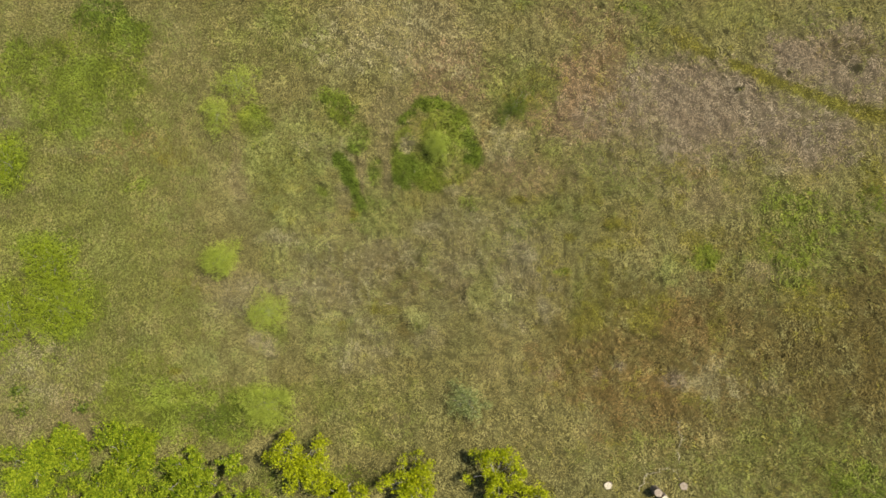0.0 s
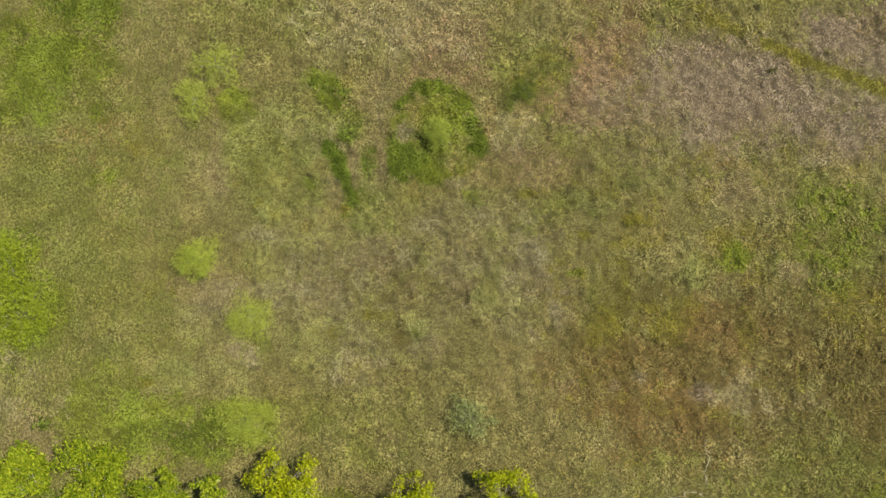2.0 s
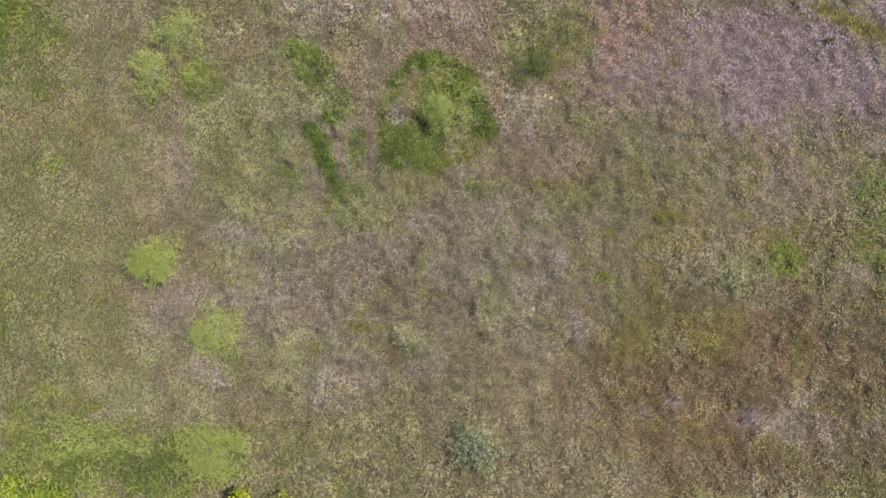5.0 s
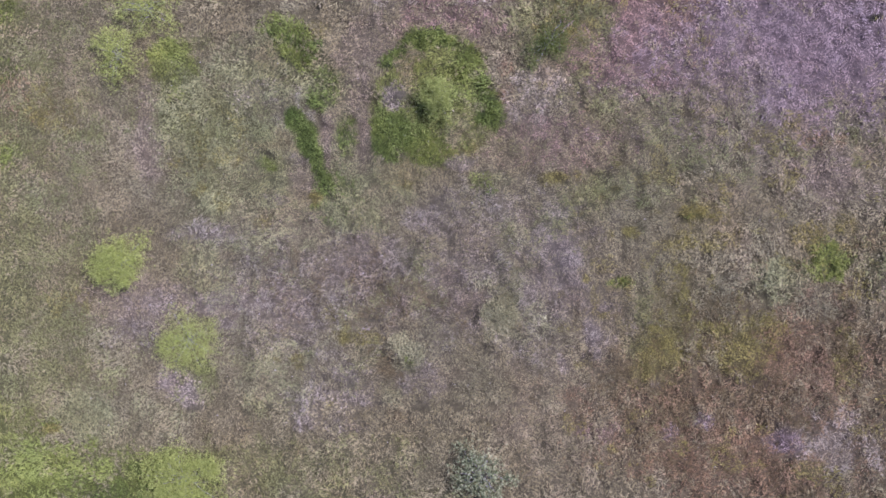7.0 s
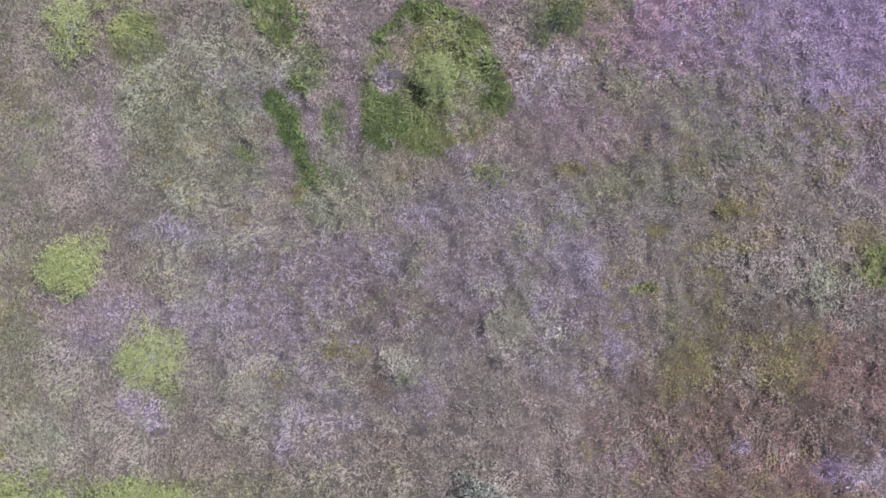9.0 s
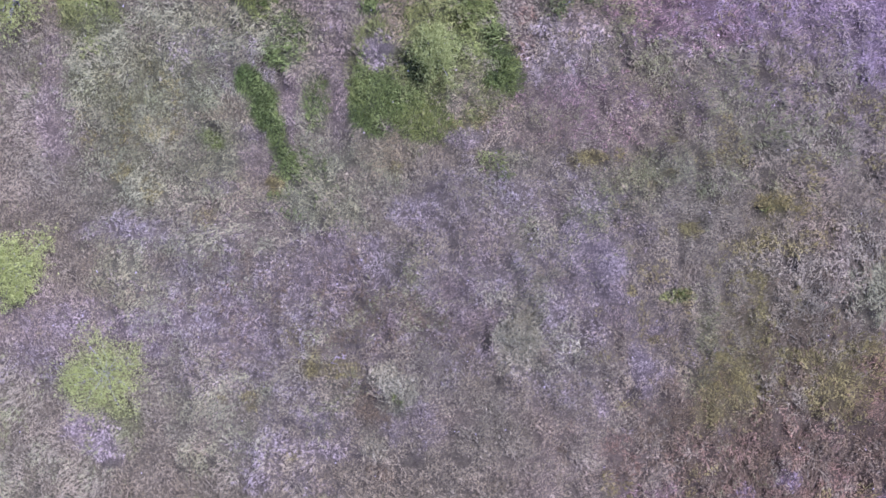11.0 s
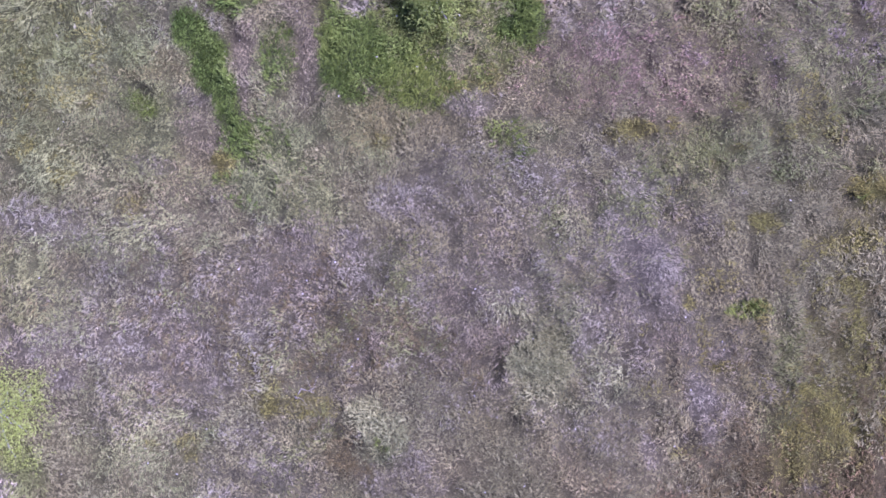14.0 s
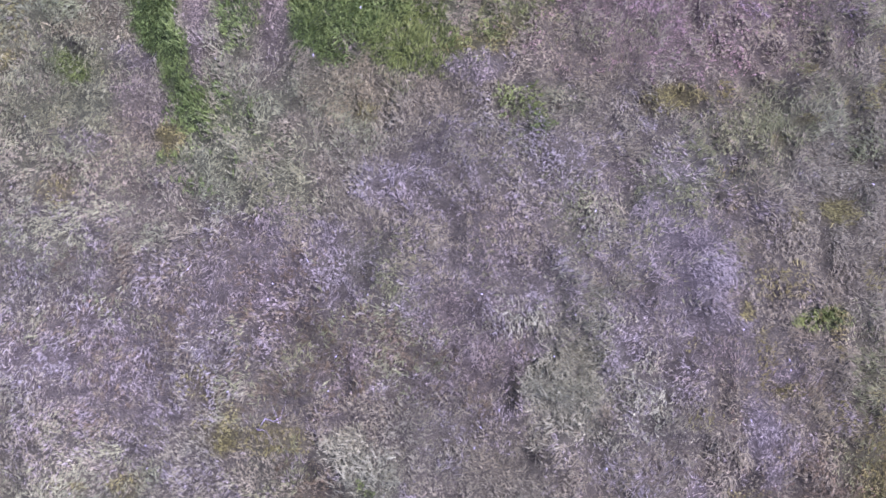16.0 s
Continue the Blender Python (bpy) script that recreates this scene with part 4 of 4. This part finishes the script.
def build_shrub(name, x, y, height, rx, ry, turn, seed, leaf_mat, leaves, leaf_size, label, stems=16, slim=0.45, group="", category="shrub"):
    """A low bush: stems fanning from the root, and a ragged dome of small leaves."""
    rand = random.Random(seed)
    r = np.random.default_rng(seed)
    root = new(name)
    root.location = (x, y, ground_z(x, y) - 0.02)
    root.rotation_euler = (0, 0, radians(turn))
    ends = []
    for k in range(stems):
        bm = bmesh.new()
        u, q = k * 2.39996 + rand.uniform(-0.3, 0.3), math.sqrt((k + 0.5) / stems) * rand.uniform(0.62, 1.22)
        end = Vector((math.cos(u) * q * rx, math.sin(u) * q * ry, height * max(0.3, 1.05 - 0.55 * q * q) * rand.uniform(0.75, 1.1)))
        pts = [end * (i / 4) + Vector((rand.gauss(0, 0.03), rand.gauss(0, 0.03), 0.18 * height * math.sin(i * math.pi / 4))) * (i > 0) for i in range(5)]
        tube(bm, pts, [0.012, 0.010, 0.008, 0.006, 0.003], 4)
        ends.append(pts[-1])
        part("stem", bm, M_BARK, root)
    cents = []
    per = max(1, leaves // (stems * 7))
    for e in ends:
        size = np.array([rx, ry, 0]) * 0.30 * rand.uniform(0.7, 1.3) + np.array([0.03, 0.03, height * 0.24])
        q = r.normal(size=(per, 3)) * size * 0.62 + np.array(e)
        cents.append(np.repeat(q, 7, 0) + r.normal(size=(per * 7, 3)) * leaf_size * 0.8)
    cents = np.concatenate(cents)
    cents[:, 2] = np.maximum(cents[:, 2], 0.05)
    foliage = new("foliage", quad_mesh("foliage", leaf_quads(cents, leaf_size, seed, 0.35, slim), None, leaf_mat))
    foliage.parent = root
    return tagged(root, label, category, group)


TREE_ROW = "row of young trees"
# x, y, height, spread, seed, leaves, bare, leaf colour
for x, y, h, s, seed, n, bare, leaf in (
    (-17.54, -7.21, 2.29, 1.45, 1, 12800, 0.05, M_TREE_LEAF),
    (-15.88, -6.38, 2.38, 0.95, 21, 8320, 0.05, M_TREE_LEAF),
    (-13.31, -6.65, 2.38, 1.5, 2, 14400, 0.05, M_TREE_LEAF),
    (-14.35, -8.22, 2.20, 1.3, 23, 10400, 0.08, M_TREE_LEAF),
    (-10.77, -7.72, 2.11, 1.35, 3, 11200, 0.12, M_TREE_LEAF),
    (-6.15, -7.03, 2.29, 1.35, 4, 12160, 0.10, M_TREE_LEAF_YELLOW),
    (-4.44, -8.57, 1.76, 1.0, 24, 6400, 0.15, M_TREE_LEAF_YELLOW),
    (-1.52, -7.89, 2.02, 1.2, 5, 9600, 0.15, M_TREE_LEAF_YELLOW),
    (2.12, -7.51, 2.29, 1.15, 6, 10880, 0.10, M_TREE_LEAF_YELLOW),
    (-17.00, -8.85, 2.1, 1.3, 27, 7000, 0.08, M_TREE_LEAF),
    (-12.28, -9.07, 2.1, 1.3, 28, 7000, 0.08, M_TREE_LEAF),
    (-8.52, -8.87, 1.9, 1.1, 29, 5000, 0.15, M_TREE_LEAF),
    (3.48, -8.85, 1.85, 1.0, 26, 6720, 0.12, M_TREE_LEAF_YELLOW),
):
    build_tree("young_tree", x, y, 0.58 * h, s, seed, leaf, int((0.55 if leaf is M_TREE_LEAF_YELLOW else 0.85) * n), 0.09, "young broad-leaved tree with bright yellow-green leaves and grey limbs", "tree", bare, TREE_ROW)
build_tree("sapling", -8.97, -7.05, 1.4, 0.55, 31, M_TREE_LEAF, 1800, 0.09, "small thin sapling with yellow-green leaves beside the tree row", "tree", 0.1, TREE_ROW, 6)
build_shrub("hawthorn_bush", -0.44, 6.66, 0.52, 0.48, 0.62, 30, 8, M_THORN_LEAF, 8000, 0.045, "dense rounded green thorn bush standing in a ring of weeds", 26, 0.4)

YELLOW = "rounded yellow-green shrub of fine leaves in dry grass"
build_shrub("broom_shrub", -9.95, 1.59, 0.58, 0.85, 0.75, 20, 41, M_SHRUB_LEAF, 13000, 0.048, YELLOW, 30, 0.3)
build_shrub("broom_shrub", -7.83, -0.70, 0.42, 0.95, 0.80, 0, 42, M_SHRUB_LEAF, 14000, 0.046, "low flat yellow-green shrub on bleached dry grass", 30, 0.2)
build_shrub("broom_shrub", -7.83, -4.73, 0.65, 1.15, 1.0, 0, 43, M_SHRUB_LEAF, 20000, 0.05, "wide low yellow-green shrub in fresh green grass", 30, 0.25)
build_shrub("broom_shrub", -10.30, 8.04, 0.55, 0.75, 0.85, 0, 44, M_SHRUB_LEAF, 5500, 0.052, "low yellow-green shrub with a thin crown", 20, 0.28)
build_shrub("broom_shrub", -9.40, 9.52, 0.45, 0.9, 0.85, 0, 45, M_SHRUB_LEAF, 5500, 0.052, "low loose olive-green shrub in meadow grass", 20, 0.28)
build_shrub("broom_shrub", -17.47, 1.53, 0.5, 1.3, 1.2, 0, 46, M_LUSH_LEAF, 6760, 0.075, YELLOW, 24, 0.3)
build_shrub("broom_shrub", -16.88, -0.60, 0.5, 1.5, 1.25, 0, 47, M_LUSH_LEAF, 7800, 0.075, YELLOW, 26, 0.3)
build_shrub("broom_shrub", -19.26, -0.89, 0.5, 1.0, 1.3, 0, 48, M_LUSH_LEAF, 4680, 0.075, YELLOW, 20, 0.3)
build_shrub("broom_shrub", -19.58, 5.86, 0.6, 0.9, 1.2, 0, 49, M_LUSH_LEAF, 4160, 0.075, YELLOW, 20, 0.3)
build_shrub("bramble_shrub", 3.07, 8.52, 0.36, 0.50, 0.98, -35, 50, M_DARK_LEAF, 2600, 0.06, "dark green small-leaved bramble shrub in dry grass", 14, 0.35)
build_shrub("wormwood_shrub", 0.88, -4.52, 0.45, 0.82, 0.66, -30, 51, M_SILVER_LEAF, 2400, 0.09, "silver-grey feathery shrub with fine pale leaves", 24, 0.25)

build_rock(-16.39, -7.42, (0.26, 0.13, 0.14), 3.0, "pale grey rock lying under the young trees")
for x, y, seed in ((-18.68, -4.10, 61), (-18.44, -4.98, 62), (-15.82, -4.83, 63)):
    build_shrub("thistle_plant", x, y, 0.22, 0.24, 0.20, seed * 40, seed, M_DARK_LEAF, 160, 0.14, "small dark green thistle rosette on bare thatch", 7, 0.3, "thistles on the thatch", "weed")


# ---- sawn stumps and bleached branches ----
def build_stump(x, y, radius, height, seed, cut_mat, label):
    rand = random.Random(seed)
    root = new("tree_stump")
    root.location = (x, y, ground_z(x, y) - 0.02)
    n = 28
    edge = [radius * (1 + 0.07 * math.sin(2 * k * math.tau / n + seed) + 0.05 * math.sin(5 * k * math.tau / n) + rand.gauss(0, 0.018)) for k in range(n)]
    way = [Vector((math.cos(k * math.tau / n), math.sin(k * math.tau / n), 0)) for k in range(n)]
    up = Vector((0, 0, 1))
    bm = bmesh.new()
    rings = []
    for f, g in ((1.16, 0.0), (1.06, 0.25), (1.0, 0.6), (1.0, 0.97), (0.96, 1.0), (0.90, 1.0)):
        rings.append([bm.verts.new(way[k] * edge[k] * f * (1 + rand.gauss(0, 0.012)) + up * height * g) for k in range(n)])
    for a, b in zip(rings, rings[1:]):
        for k in range(n):
            bm.faces.new((a[k], a[(k + 1) % n], b[(k + 1) % n], b[k]))
    part("bark", bm, M_STUMP_BARK, root, "dark furrowed bark")
    bm = bmesh.new()
    rim = [bm.verts.new(way[k] * edge[k] * 0.93 + up * (height - 0.01)) for k in range(n)]
    top = [bm.verts.new(way[k] * edge[k] * 0.905 + up * (height + 0.004)) for k in range(n)]
    core = bm.verts.new(up * (height + 0.006))
    for k in range(n):
        bm.faces.new((rim[k], rim[(k + 1) % n], top[(k + 1) % n], top[k]))
        bm.faces.new((top[k], top[(k + 1) % n], core))
    face = part("cut_face", bm, cut_mat, root, "sawn end grain with rings")
    bm = bmesh.new()
    bmesh.ops.create_circle(bm, cap_ends=True, segments=10, radius=radius * 0.1)
    bmesh.ops.translate(bm, verts=bm.verts, vec=up * (height + 0.009))
    part("pith", bm, M_STUMP_BARK, face)
    return tagged(root, label, "stump", "sawn stumps on the meadow")


build_stump(6.93, -8.13, 0.17, 0.12, 1, M_CUT_PALE, "low round stump with a freshly sawn cream top")
build_stump(10.20, -8.17, 0.175, 0.12, 2, M_CUT_GREY, "low round stump with a weathered grey-brown top")
build_stump(8.95, -8.31, 0.18, 0.45, 3, M_CUT_GREY, "tall upright log with a ringed weathered top")
build_stump(9.30, -8.64, 0.17, 0.30, 4, M_CUT_PALE, "upright log with a pale sawn top beside a taller one")


def build_branch(points, thick, seed, label):
    rand = random.Random(seed)
    bm = bmesh.new()
    pts = []
    for a, b in zip(points, points[1:]):
        for i in range(4):
            f = i / 4
            x, y = a[0] + (b[0] - a[0]) * f + rand.gauss(0, 0.04), a[1] + (b[1] - a[1]) * f + rand.gauss(0, 0.04)
            pts.append(Vector((x, y, ground_z(x, y) + 0.10 + rand.gauss(0, 0.015))))
    tube(bm, pts, [thick * (1 - 0.6 * i / len(pts)) for i in range(len(pts))], 5)
    for p in pts[2::3]:
        way = Vector((rand.gauss(0, 1), rand.gauss(0, 1), 0.15))
        tw = bent(rand, p, way, rand.uniform(0.2, 0.45), 4, 0.25)
        tube(bm, tw, [thick * 0.5 * (1 - 0.2 * i) for i in range(5)], 4)
    me = bpy.data.meshes.new("fallen_branch")
    bm.to_mesh(me)
    bm.free()
    me.materials.append(M_TWIG)
    return tagged(new("fallen_branch", me), label, "branch", "fallen branches by the stumps")


build_branch(((8.29, -8.31), (8.55, -7.74), (8.77, -7.64), (9.14, -7.50), (9.75, -7.38)), 0.014, 5, "bleached thin fallen branch lying in the grass")
build_branch(((9.70, -7.43), (9.94, -7.64), (10.10, -8.07)), 0.012, 6, "short bleached twig lying in the grass")
build_branch(((10.02, -7.10), (9.98, -6.70), (10.16, -6.23), (10.02, -5.70), (10.10, -5.20)), 0.012, 7, "long bleached bramble runner lying over the grass")


build_branch(((-2.75, -0.54), (-2.66, -0.39), (-2.48, -0.33), (-2.39, -0.4)), 0.006, 8, "bleached bent dry stalk arching over matted grass")


# ---- small pale seed heads and chips in the sward ----
def build_chips():
    n = 170
    x, y = rng.uniform(-11, 10, n), rng.uniform(-4.5, 8, n)
    # a few stand clear of the grass
    clear = np.array(((-3.75, 1.73), (3.75, 1.01), (3.98, 0.92), (4.66, 0.36), (4.64, 0.5), (-1.35, -0.36), (-5.78, -0.96), (-5.9, -1.48), (1.88, 3.06), (1.93, 2.56), (0.65, 3.47), (-2.06, 4.81), (-2.64, 1.31), (-6.63, -1.74), (0.51, -2.0), (-6.94, 4.34)))
    x[:len(clear)], y[:len(clear)] = clear[:, 0], clear[:, 1]
    c = np.stack([x, y, ground_height(x, y) + rng.uniform(0.07, 0.14, n)], 1)
    me = quad_mesh("seed_heads", leaf_quads(c, 0.035, 5, 0.6, 0.35), None, M_SEED)
    return tagged(new("seed_heads", me), "tiny whitish seed heads scattered in the grass", "seed heads", kind="stuff")


M_SEED = leaf_material("seed_head", (0.60, 0.54, 0.40), (0.80, 0.74, 0.58), 0.2)
build_chips()
